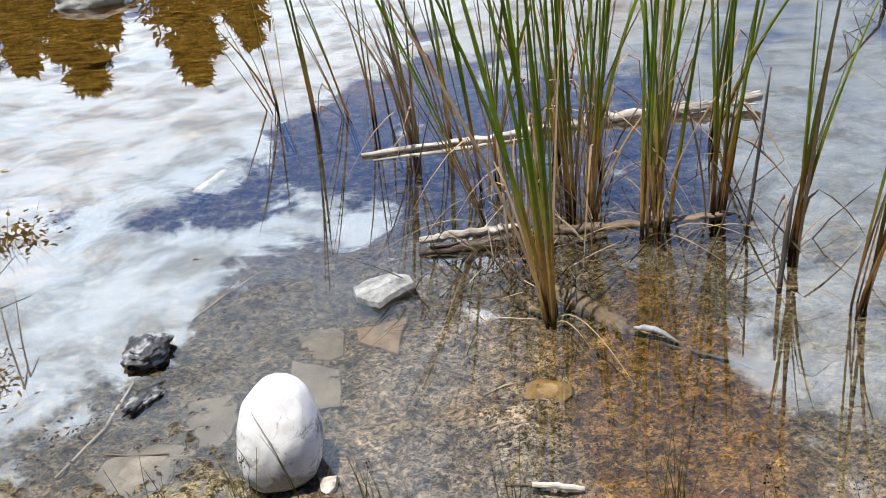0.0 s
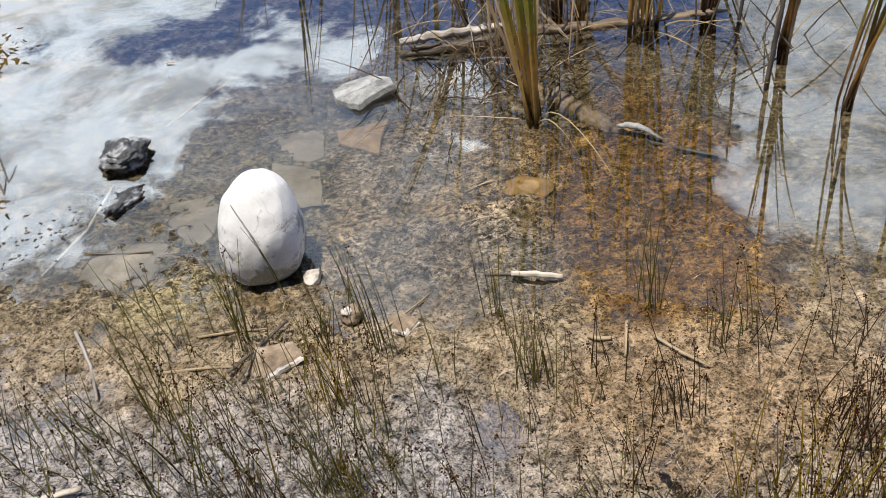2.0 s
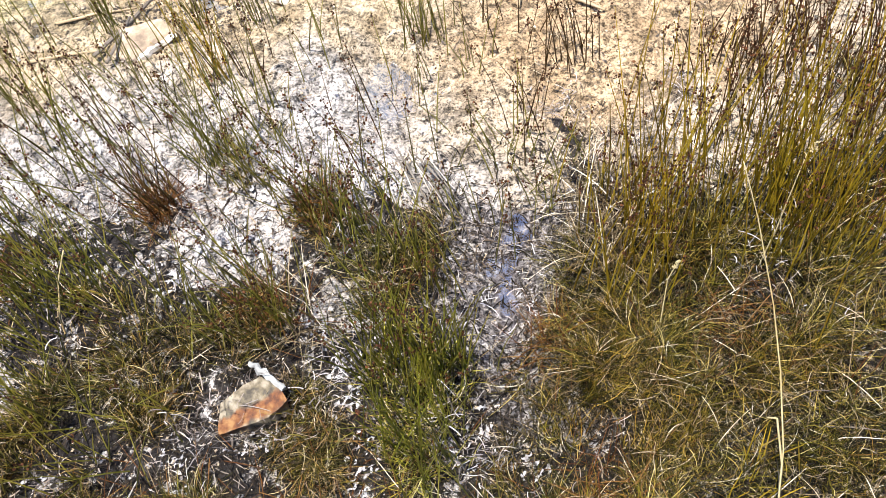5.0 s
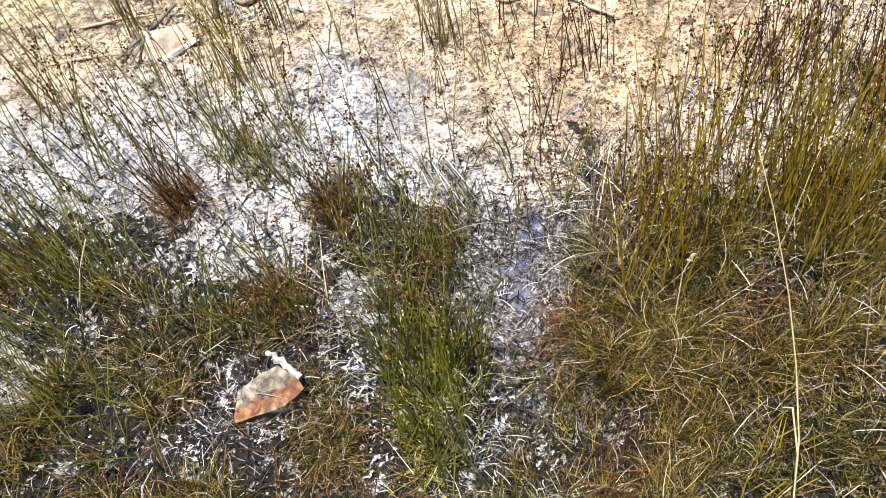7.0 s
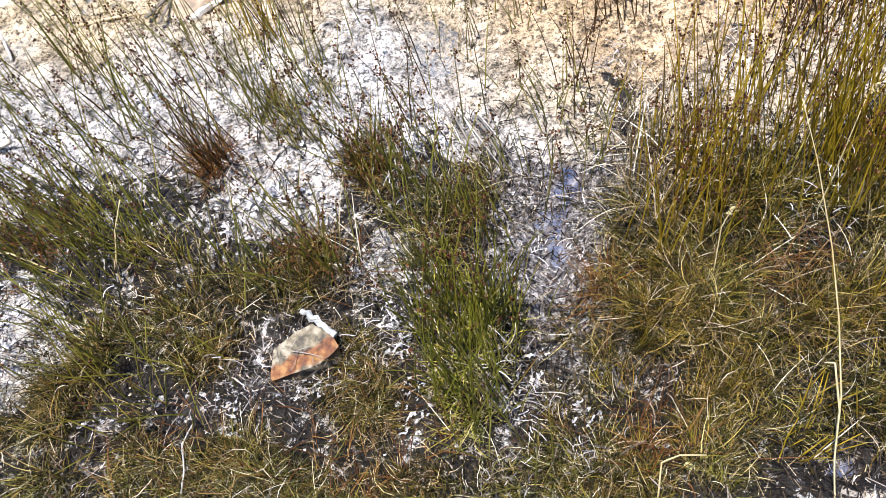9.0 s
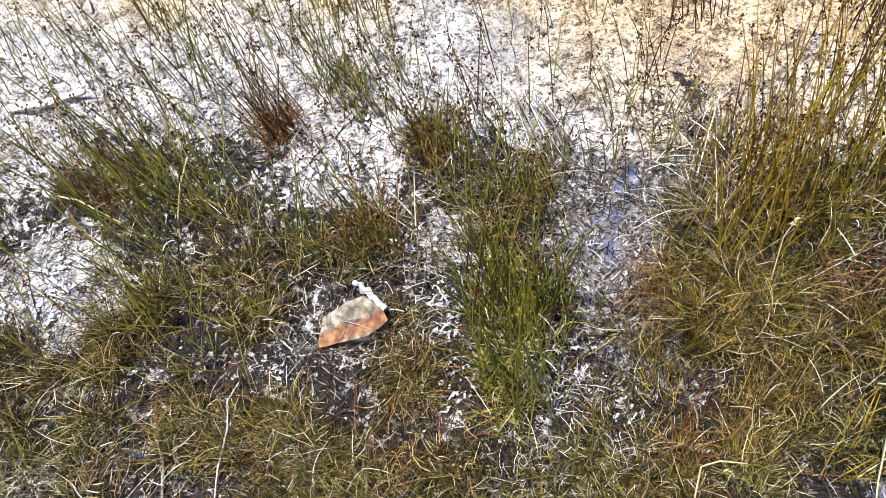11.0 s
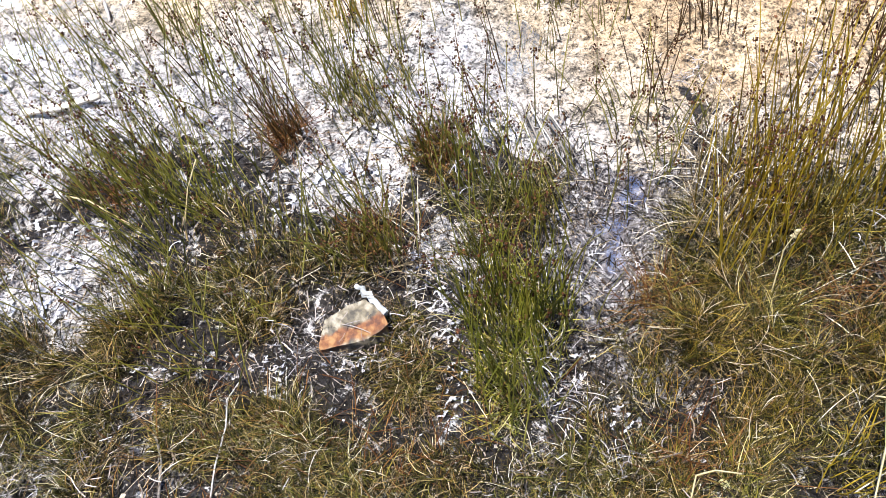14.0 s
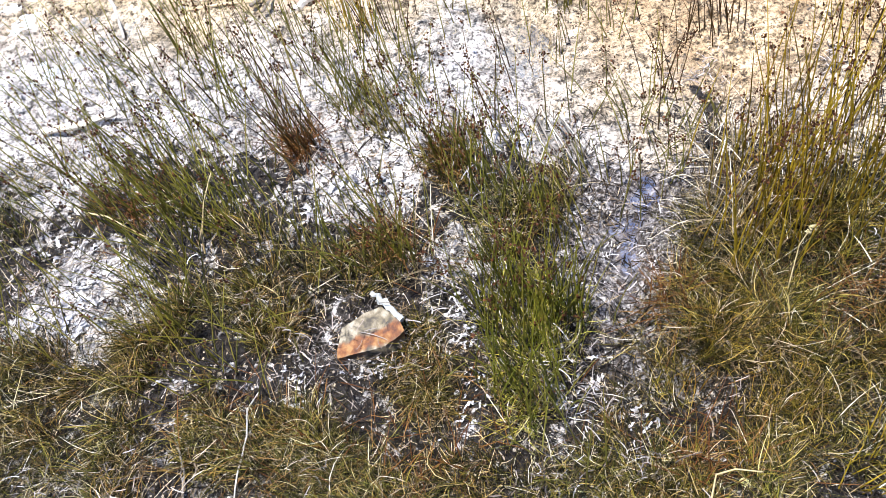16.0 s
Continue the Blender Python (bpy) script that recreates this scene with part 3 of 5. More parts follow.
def curls(root, az, length, curl, lift, width, rings=6):
    """Many thin curled fibres lying close to the ground."""
    n = len(root)
    p, a = root.copy(), az.copy()
    line = [p.copy()]
    for k in range(rings - 1):
        a = a + curl / (rings - 1)
        p = p + (length / (rings - 1))[:, None] * np.stack([np.cos(a), np.sin(a), lift * (1 - 2 * k / (rings - 2))], 1)
        line.append(p.copy())
    c_ = np.stack(line, 1)
    d = np.gradient(c_, axis=1)
    side = np.stack([-d[..., 1], d[..., 0], np.zeros(d.shape[:2])], -1)
    side = side / np.maximum(np.linalg.norm(side, axis=-1, keepdims=True), 1e-9) * width[:, None, None] * 0.5
    v = np.stack([c_ - side, c_ + side], 2)
    idx = np.arange(n * rings * 2).reshape(n, rings, 2)
    q0, q1, q2, q3 = idx[:, :-1, 0], idx[:, :-1, 1], idx[:, 1:, 1], idx[:, 1:, 0]
    t = np.concatenate([np.stack([q0, q1, q2], -1).reshape(-1, 3), np.stack([q0, q2, q3], -1).reshape(-1, 3)])
    return v.reshape(-1, 3), t


def joined(sets):
    vs, ts, k = [], [], 0
    for v, t in sets:
        vs.append(v)
        ts.append(t + k)
        k += len(v)
    return np.concatenate(vs), np.concatenate(ts)


OCTA = np.array([(1, 0, 0), (-1, 0, 0), (0, 1, 0), (0, -1, 0), (0, 0, 1), (0, 0, -1)], float)
OCTA_T = np.array([(0, 2, 4), (2, 1, 4), (1, 3, 4), (3, 0, 4), (2, 0, 5), (1, 2, 5), (3, 1, 5), (0, 3, 5)])


def grains(at, size):
    """Many small uneven grains."""
    n = len(at)
    v = OCTA[None] * size[:, None, :] * rng.uniform(0.7, 1.3, (n, 6, 1))
    a = rng.uniform(0, 6.28, n)
    ca, sa = np.cos(a)[:, None], np.sin(a)[:, None]
    v = np.stack([v[..., 0] * ca - v[..., 1] * sa, v[..., 0] * sa + v[..., 1] * ca, v[..., 2]], -1) + at[:, None, :]
    return v.reshape(-1, 3), (OCTA_T[None] + 6 * np.arange(n)[:, None, None]).reshape(-1, 3)


def tube(points, radii, seed=0, sides=8, rough=0.15, sub=5):
    """A crooked tapered branch along points, closed at both ends."""
    r = random.Random(seed)
    pts = [Vector(p) for p in points]
    line = []
    for k in range(len(pts) - 1):
        for q in range(sub):
            f = q / sub
            line.append((pts[k].lerp(pts[k + 1], f), radii[k] * (1 - f) + radii[k + 1] * f))
    line.append((pts[-1], radii[-1]))
    bm = bmesh.new()
    rows = []
    for k, (p, rad) in enumerate(line):
        a, b = line[max(k - 1, 0)][0], line[min(k + 1, len(line) - 1)][0]
        t = (b - a).normalized()
        side = t.cross(Vector((0, 0, 1)))
        side = side.normalized() if side.length > 1e-4 else Vector((1, 0, 0))
        up = side.cross(t)
        wob = Vector((r.uniform(-1, 1), r.uniform(-1, 1), r.uniform(-1, 1))) * rad * rough
        row = []
        for q in range(sides):
            a = 2 * math.pi * q / sides
            ridge = 1 + rough * noise.noise(Vector((math.cos(a) * 1.7 + seed, math.sin(a) * 1.7, k * 0.25))) * 1.6
            row.append(bm.verts.new(p + wob + (side * math.cos(a) + up * math.sin(a)) * rad * ridge))
        rows.append(row)
    for ra, rb in zip(rows, rows[1:]):
        for q in range(sides):
            bm.faces.new((ra[q], ra[(q + 1) % sides], rb[(q + 1) % sides], rb[q]))
    bm.faces.new(rows[0][::-1])
    bm.faces.new(rows[-1])
    return bm


def along_x(points):
    """Moves points so that the line runs from the origin along x; gives the pose that brings it back."""
    a, b = Vector(points[0]), Vector(points[-1])
    turn = (b - a).to_track_quat("X", "Z").to_matrix().to_4x4()
    m = Matrix.Translation(a) @ turn
    return [m.inverted() @ Vector(p) for p in points], m


def stick(name, points, radii, mat, label, category="stick", seed=0, group="", sides=7, rough=0.15):
    local, m = along_x(points)
    ob = new(name, bm_mesh(name, tube(local, radii, seed, sides, rough), mat))
    ob.matrix_basis = m
    return tagged(ob, label, category, group)


def slab(name, outline, thick, mat, label, x, y, z, tilt=(0, 0), seed=0, category="stone", group="", under=1.0):
    """A flat broken stone: an uneven outline with a chipped top edge and a rough top."""
    bm = bmesh.new()
    n, rings = len(outline), ((under, -thick), (1.02, -0.3 * thick), (0.97, -0.05 * thick), (0.86, 0.0), (0.5, 0.003))
    fine = []
    for k in range(n):
        a, b = Vector((*outline[k], 0)), Vector((*outline[(k + 1) % n], 0))
        for q in range(4):
            p = a.lerp(b, q / 4)
            fine.append(p + 0.06 * max((b - a).length, 0.03) * noise.noise_vector(p * 40 + Vector((seed, 0, 0))))
    rows = []
    for f, h in rings:
        rows.append([bm.verts.new((p.x * f, p.y * f, h + 0.12 * thick * noise.noise(Vector((p.x * 30, p.y * 30, seed + f))))) for p in fine])
    for ra, rb in zip(rows, rows[1:]):
        for q in range(len(fine)):
            bm.faces.new((ra[q], ra[(q + 1) % len(fine)], rb[(q + 1) % len(fine)], rb[q]))
    bm.faces.new(rows[-1])
    bm.faces.new(rows[0][::-1])
    bmesh.ops.triangulate(bm, faces=[f for f in bm.faces if len(f.verts) > 4])
    ob = new(name, bm_mesh(name, bm, mat, False))
    ob.matrix_basis = pose(x, y, z + thick, tilt[0], tilt[1], 0)
    return tagged(ob, label, category, group)


def boulder(name, size, mat, label, at, seed=0, rough=0.15, turn=(0, 0, 0), shape=None, category="stone", level=4, scale=2.0):
    bm = bmesh.new()
    bmesh.ops.create_icosphere(bm, subdivisions=level, radius=1)
    for v in bm.verts:
        d = v.co.copy()
        v.co = shape(d) if shape else d
        v.co *= 1 + rough * (noise.noise(d * scale + Vector((seed, 3, 1))) + 0.45 * noise.noise(d * scale * 2.7 + Vector((seed, 8, 1))))
        v.co = Vector((v.co.x * size[0], v.co.y * size[1], v.co.z * size[2]))
    ob = new(name, bm_mesh(name, bm, mat))
    ob.matrix_basis = pose(*at, *turn)
    return tagged(ob, label, category)


# ---- ground and water ----
def spread(lo, hi, step, far):
    core = list(np.arange(lo, hi + 1e-6, step))
    left, right, d = [], [], step
    a, b = core[0], core[-1]
    while a > -far or b < far:
        d *= 1.35
        a, b = max(a - d, -far), min(b + d, far)
        if not left or left[-1] > a:
            left.append(a)
        if not right or right[-1] < b:
            right.append(b)
    return np.array(left[::-1] + core + right)


gx, gy = spread(-1.6, 1.2, 0.0075, 420.0), spread(0.2, 2.6, 0.0075, 420.0)
X, Y = np.meshgrid(gx, gy)
Z = bank(X, Y)
nx, ny = len(gx), len(gy)
q = np.arange(nx * ny).reshape(ny, nx)
a, b, c, d = q[:-1, :-1].ravel(), q[:-1, 1:].ravel(), q[1:, 1:].ravel(), q[1:, :-1].ravel()
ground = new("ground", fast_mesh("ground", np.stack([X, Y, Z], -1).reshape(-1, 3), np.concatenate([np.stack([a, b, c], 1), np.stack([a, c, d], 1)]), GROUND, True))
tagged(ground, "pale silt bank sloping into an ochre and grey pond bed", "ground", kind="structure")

bm = bmesh.new()
for x0, y0 in ((-48, -2.6), (48, -2.6), (48, 27), (-48, 27)):
    bm.verts.new((x0, y0, 0))
bm.faces.new(bm.verts)
water = new("water", bm_mesh("water", bm, WATER, False))
water.visible_shadow = False
tagged(water, "still shallow pond water mirroring clouds and blue sky", "pond", kind="structure")


def on_ground(x, y, lift=0.0):
    return (x, y, float(bank(x, y)) + lift)


# ---- far trees, seen mirrored in the pond ----
def conifer(x, y, height, spread_, seed):
    r = np.random.default_rng(seed)
    base = empty("conifer_tree", *on_ground(x, y, -0.2))
    tagged(base, "dark green ragged conifer on the far bank of the pond", "tree", "trees on the far bank")
    lean_ = r.normal(0, 0.15, 2)
    pts = [(0, 0, 0), (lean_[0] * 0.4, lean_[1] * 0.4, height * 0.4), (lean_[0], lean_[1], height * 0.97)]
    part("trunk", bm_mesh("trunk", tube(pts, (0.2, 0.12, 0.02), seed), BARK), base)
    sets = []
    for k in range(120):
        f = min(max(k / 120 + r.uniform(-0.01, 0.01), 0.0), 1.0)
        h = height * (0.12 + 0.86 * f)
        reach = spread_ * (1 - f) ** 0.7 * r.uniform(0.45, 1.15) + 0.12
        az = r.uniform(0, 6.28)
        m = 64
        s = r.random(m) ** 0.7
        px = np.cos(az) * reach * s + r.normal(0, 0.07 + 0.1 * reach, m) + lean_[0] * f
        py = np.sin(az) * reach * s + r.normal(0, 0.07 + 0.1 * reach, m) + lean_[1] * f
        pz = h - 0.25 * reach * s + r.normal(0, 0.1, m)
        sets.append(blades(np.stack([px, py, pz], 1), az + r.normal(0, 0.9, m), r.uniform(0.3, 1.6, m), r.uniform(0.2, 0.42, m), np.zeros(m), r.uniform(0, 0.4, m), r.uniform(0.1, 0.22, m), 3, 2)[:2])
    part("crown", fast_mesh("crown", *joined(sets), NEEDLES), base)


def shrub(x, y, seed):
    """A leafy shrub on the near left shore that hangs out over the pond."""
    r = np.random.default_rng(seed)
    base = empty("shrub", *on_ground(x, y, -0.05))
    tagged(base, "olive leafy shrub leaning out over the pond", "shrub")
    part("trunk", bm_mesh("trunk", tube([(0, 0, 0), (0.12, 0.05, 0.9), (0.2, 0.1, 1.9), (0.15, 0.1, 2.6)], (0.06, 0.045, 0.03, 0.008), seed), BARK), base)
    ends = [((0.1, 0.05, 0.55), (1.2, 0.93, 0.75)), ((0.12, 0.05, 0.8), (0.55, 0.3, 1.2))]
    for k in range(26):
        f = r.uniform(0.25, 1)
        a_ = np.array([0.18 * f, 0.09 * f, 2.4 * f])
        d_ = r.normal(0, 0.33, 3) + np.array([0.12, -0.05, 0.1])
        ends.append((tuple(a_), tuple(a_ + d_ * (1.5 - 0.7 * f))))
    for k, (p0, p1) in enumerate(ends):
        p0, p1 = np.array(p0), np.array(p1)
        mid_ = (p0 + p1) / 2 + r.normal(0, 0.05, 3)
        limb = part("limb", bm_mesh("limb", tube([tuple(p0), tuple(mid_), tuple(p1)], (0.02, 0.013, 0.004), seed + k, 6), BARK), base)
        m = 2000 if k else 500
        s = r.uniform(0.25, 1.05, m)[:, None]
        at_ = p0 * (1 - s) + p1 * s + r.normal(0, 0.07 if k == 0 else 0.13, (m, 3))
        v, t, _ = blades(at_, r.uniform(0, 6.28, m), r.uniform(0.4, 1.7, m), r.uniform(0.03, 0.055, m), np.zeros(m), r.uniform(0, 0.3, m), r.uniform(0.02, 0.036, m), 3, 2, 0.6)
        tagged(part("foliage", fast_mesh("foliage", v, t, LEAF), limb), kind="stuff")


shrub(-4.22, 4.3, 5)


def at_sky(az, dist):
    return math.sin(radians(az)) * dist, math.cos(radians(az)) * dist


for az, el, dist, wide, seed in ((-24.6, 15.7, 29, 2.5, 3), (-17.0, 16.0, 30, 2.6, 8), (-30.5, 14.0, 31, 2.6, 11), (-27.5, 13.6, 33, 2.4, 19), (-14.0, 14.2, 32, 2.1, 23), (-22.3, 12.4, 34, 1.8, 29)):
    tx, ty = at_sky(az, dist)
    conifer(tx, ty, dist * math.tan(radians(el)) - 1.9, wide, seed)


# ---- cattails ----
def strap(pts, width, seed, fold=0.25, taper=1.0):
    """One long leaf along pts: a shallow gutter in section, widest in its lower half, drawn out to a point."""
    r = random.Random(seed)
    n = len(pts)
    turn = r.uniform(0, math.pi)
    twist = r.uniform(-1.2, 1.2)
    v, t = [], []
    for k, p in enumerate(pts):
        s = k / (n - 1)
        tang = (pts[min(k + 1, n - 1)] - pts[max(k - 1, 0)]).normalized()
        a = turn + twist * s
        side = Vector((math.cos(a), math.sin(a), 0))
        side = (side - tang * side.dot(tang)).normalized()
        back = tang.cross(side)
        wd = width * 0.5 * min(1.0, 0.75 + s) * max(1 - s ** 3.2 * taper, 0.04)
        v += [p - side * wd, p + back * wd * fold * 2, p + side * wd, p - back * wd * fold * 0.4]
        if k:
            o, u = 4 * (k - 1), 4 * k
            for i in range(4):
                j = (i + 1) % 4
                t += [(o + i, o + j, u + j), (o + i, u + j, u + i)]
    return np.array([tuple(q) for q in v]), np.array(t)


def leaf_line(height, az, lean, bend, droop, n=10, kink=0.0):
    h = Vector((math.cos(az), math.sin(az), 0))
    out = []
    for k in range(n):
        s = k / (n - 1)
        p = h * height * (math.sin(lean) * s + bend * s * s) + Vector((0, 0, height * (math.cos(lean) * s - droop * s * s)))
        if kink and s > kink:
            f = s - kink
            at = h * height * (math.sin(lean) * kink + bend * kink * kink) + Vector((0, 0, height * (math.cos(lean) * kink - droop * kink * kink)))
            p = at + h * height * f * 0.75 - Vector((0, 0, height * f * (0.35 + 0.9 * f)))
        out.append(p)
    return out


def cattail(x, y, green, dead, height, fan, lx, ly, width, seed, label):
    r = random.Random(seed)
    base = empty("cattail_plant", x, y, float(bank(x, y)) - 0.02)
    tagged(base, label, "cattail", "cattails in the shallows")
    for k in range(green + dead):
        old = k >= green
        wide_ = fan * (1.25 if old else 1)
        dx, dy = lx + r.gauss(0, wide_), ly + r.gauss(0, wide_)
        az, lean = math.atan2(dy, dx), math.atan(math.hypot(dx, dy))
        h = height * (r.uniform(0.35, 0.95) if old else r.uniform(0.8, 1.08)) + 0.1
        kink = r.uniform(0.35, 0.8) if old and r.random() < 0.45 else 0.0
        line = leaf_line(h, az, lean, r.uniform(0.0, 0.1) + (0.1 if old else 0) + (r.uniform(0.1, 0.3) if r.random() < 0.2 else 0), r.uniform(0, 0.03), 10, kink)
        off = Vector((r.gauss(0, 0.011), r.gauss(0, 0.011), 0)) * (1.6 if old else 1)
        v, t = strap([p + off for p in line], width * r.uniform(0.7, 1.15) * (0.75 if old else 1), seed * 31 + k)
        part("dead_leaf" if old else "leaf", fast_mesh("leaf", v, t, DEADLEAF if old else WETCATTAIL if x > 0.7 else CATTAIL), base, "dry tan leaf" if old else "")
    # a few bleached leaves bow down to the water
    for k in range(2 if dead > 3 else 1 if dead else 0):
        az, h = r.uniform(0, 6.28), r.uniform(0.3, 0.6)
        line = leaf_line(h, az, r.uniform(0.15, 0.5), r.uniform(0.35, 0.8), r.uniform(0.7, 1.15), 12)
        v, t = strap(line, r.uniform(0.003, 0.006), seed * 57 + k)
        part("bowed_leaf", fast_mesh("bowed_leaf", v, t, PALESTALK), base, "thin bleached leaf bowed down to the water")
    return base


for k, (x, y, g, dd, h, fan, lx, ly, wd, what) in enumerate((
        (-0.944, 4.215, 8, 0, 0.8, 0.27, -0.12, 0.0, 0.011, "sparse splayed young green cattail standing in open water"),
        (-0.785, 4.13, 3, 1, 1.15, 0.02, 0.0, 0.0, 0.018, "single upright brown-based cattail standing in open water"),
        (-0.564, 4.01, 2, 1, 1.2, 0.02, -0.15, 0.0, 0.013, "thin leaning green cattail standing in open water"),
        (-0.478, 3.94, 2, 1, 1.2, 0.03, -0.02, 0.0, 0.013, "thin upright green cattail standing in open water"),
        (-0.275, 3.6, 4, 14, 1.0, 0.028, -0.02, 0.0, 0.016, "cattail with a shaggy bundle of dead tan leaves"),
        (-0.115, 3.55, 3, 1, 1.2, 0.03, -0.03, 0.0, 0.015, "slender green cattail behind a floating log"),
        (0.017, 2.81, 5, 1, 1.25, 0.05, -0.34, 0.1, 0.014, "green cattail leaning far over the floating logs"),
        (0.148, 2.185, 9, 3, 1.25, 0.09, -0.09, 0.05, 0.016, "tall bright green cattail with orange-tan leaf bases"),
        (0.09, 2.5, 2, 7, 1.0, 0.1, -0.05, 0.0, 0.014, "mostly dead orange-tan cattail beside the broken log"),
        (0.294, 2.837, 6, 6, 1.2, 0.06, 0.0, 0.0, 0.015, "cattail with brown dead leaves round green ones"),
        (0.368, 2.82, 4, 6, 1.2, 0.05, 0.03, 0.0, 0.015, "cattail with brown dead leaves round green ones"),
        (0.507, 2.67, 4, 2, 1.2, 0.04, 0.0, 0.0, 0.016, "upright yellow-green cattail at the end of the sunken log"),
        (0.567, 2.66, 5, 2, 1.2, 0.05, 0.03, 0.0, 0.016, "upright yellow-green cattail at the end of the sunken log"),
        (0.769, 2.73, 8, 2, 1.2, 0.05, 0.02, 0.0, 0.018, "thick green cattail with a dark wet base"),
        (0.05, 3.2, 5, 3, 1.2, 0.06, 0.0, 0.0, 0.014, "green cattail in the middle of the stand"),
        (0.3, 3.35, 5, 4, 1.2, 0.06, 0.0, 0.0, 0.015, "green and tan cattail in the middle of the stand"),
        (0.46, 3.15, 5, 3, 1.2, 0.05, 0.0, 0.0, 0.014, "green cattail in the middle of the stand"),
        (0.68, 3.3, 5, 3, 1.2, 0.06, 0.02, 0.0, 0.015, "green and tan cattail in the middle of the stand"),
        (0.92, 3.4, 4, 2, 1.2, 0.05, 0.05, 0.0, 0.015, "green cattail behind the long floating log"),
        (0.2, 3.0, 5, 4, 1.2, 0.07, -0.02, 0.0, 0.015, "green and tan cattail in the middle of the stand"),
        (0.4, 3.02, 5, 4, 1.2, 0.07, 0.0, 0.0, 0.014, "green and tan cattail in the middle of the stand"),
        (0.62, 2.95, 5, 3, 1.2, 0.06, 0.0, 0.0, 0.015, "green cattail in the middle of the stand"),
        (-0.02, 3.08, 4, 1, 1.2, 0.05, -0.05, 0.0, 0.014, "green cattail in the middle of the stand"),
        (0.923, 2.45, 5, 2, 1.0, 0.05, 0.05, 0.0, 0.016, "green cattail with a rusty wet base in open water"),
        (0.985, 2.122, 5, 1, 1.0, 0.05, 0.06, 0.0, 0.016, "green cattail with a rusty wet base in open water"),
        (1.13, 1.98, 5, 1, 1.0, 0.05, 0.06, 0.0, 0.015, "green cattail with a rusty wet base in open water"))):
    cattail(x, y, g, int(dd * 1.5) + (dd > 0), h, fan * 0.6, lx, ly, wd * 0.9, 100 + k, what)

# broken dry leaves lying about the feet of the cattails
r = np.random.default_rng(41)
n = 220
root = np.stack([r.normal(0.1, 0.16, n), r.normal(2.5, 0.14, n), r.uniform(-0.01, 0.05, n)], 1)
v, t, _ = blades(root, r.uniform(0, 6.28, n), r.uniform(0.5, 1.5, n), r.uniform(0.05, 0.24, n), r.uniform(0, 0.15, n), r.uniform(0, 0.35, n), r.uniform(0.002, 0.006, n), 5, 3)
tagged(new("reed_litter", fast_mesh("reed_litter", v, t, ROTLEAF)), "broken dry tan reed leaves tangled over the water", "reed litter", kind="stuff")

# thin dark dead stalks between the reeds and along the open water
r = random.Random(5)
for x, y, dx, dy, h, thick in ((0.837, 2.617, 0.03, 0, 0.6, 0.006), (0.823, 2.265, 0.02, 0.02, 0.33, 0.008), (0.86, 2.5, 0.14, 0.05, 0.35, 0.003), (0.88, 2.6, -0.16, 0.03, 0.3, 0.003), (0.95, 2.5, 0.22, 0, 0.25, 0.0025),
                               (-0.72, 4.1, 0.12, 0, 0.3, 0.004), (-0.68, 4.05, -0.1, 0.05, 0.22, 0.004), (-0.35, 3.7, -0.05, 0.0, 0.5, 0.006), (-0.3, 3.3, 0.12, -0.1, 0.4, 0.003), (0.68, 2.5, 0.15, 0.05, 0.4, 0.003),
                               (1.0, 2.4, -0.2, 0.1, 0.22, 0.003), (-1.3, 1.99, -0.2, 0.35, 0.16, 0.003), (-1.3, 2.02, -0.16, 0.34, 0.14, 0.0025), (-1.72, 2.35, 0.1, 0.34, 0.1, 0.003), (-1.2, 1.62, -0.12, 0.14, 0.1, 0.0025), (-1.24, 1.6, -0.1, 0.16, 0.1, 0.0025)):
    z = float(bank(x, y))
    pts = [(x, y, z - 0.01), (x + dx * 0.5 + r.uniform(-0.01, 0.01), y + dy * 0.5, z + h * 0.55), (x + dx, y + dy, z + h)]
    stick("dead_stalk", pts, (thick, thick * 0.9, thick * 0.5), DARKSTICK, "thin dark dead reed stalk standing in the water", "stalk", r.randrange(99), "dead stalks in the shallows")


# ---- driftwood ----
def log(name, points, radii, mat, label, seed, branches=(), under=None):
    local, m = along_x(points)
    base = empty(name, 0, 0, 0)
    base.matrix_basis = m
    tagged(base, label, "log")
    part("trunk", bm_mesh("trunk", tube(local, radii, seed, 14, 0.32, 12), mat), base)
    inv = m.inverted()
    for k, (pts, rad) in enumerate(branches):
        part("splinter", bm_mesh("splinter", tube([inv @ Vector(p) for p in pts], rad, seed + k + 1, 7, 0.25), under or mat), base, "splinter blackened for the shadow under the log" if under else "")
    return base


log("floating_log", [(-0.5, 3.49, 0.01), (0.03, 3.535, 0.012), (0.57, 3.645, 0.016), (0.995, 3.665, 0.025), (1.23, 3.675, 0.045)], (0.009, 0.018, 0.022, 0.024, 0.02), LOGWOOD,
    "long weathered grey log floating across the reeds", 3, (([(-0.45, 3.455, -0.005), (-0.1, 3.48, 0.0), (0.2, 3.54, 0.0)], (0.005, 0.01, 0.005)), ([(1.08, 3.655, 0.03), (1.2, 3.6, 0.035)], (0.009, 0.003))))
# the lower splinters are coloured black for the shadow beneath this log
log("broken_log", [(-0.235, 2.65, 0.03), (-0.05, 2.66, 0.04), (0.13, 2.665, 0.045)], (0.011, 0.016, 0.013), LOGWOOD,
    "split silvery grey broken log above wood blackened for its shadow", 9, (([(-0.24, 2.62, 0.0), (0.0, 2.63, 0.008), (0.16, 2.64, 0.01)], (0.012, 0.024, 0.02)), ([(-0.2, 2.62, 0.02), (-0.1, 2.615, 0.026)], (0.008, 0.005))), BLACKWOOD)
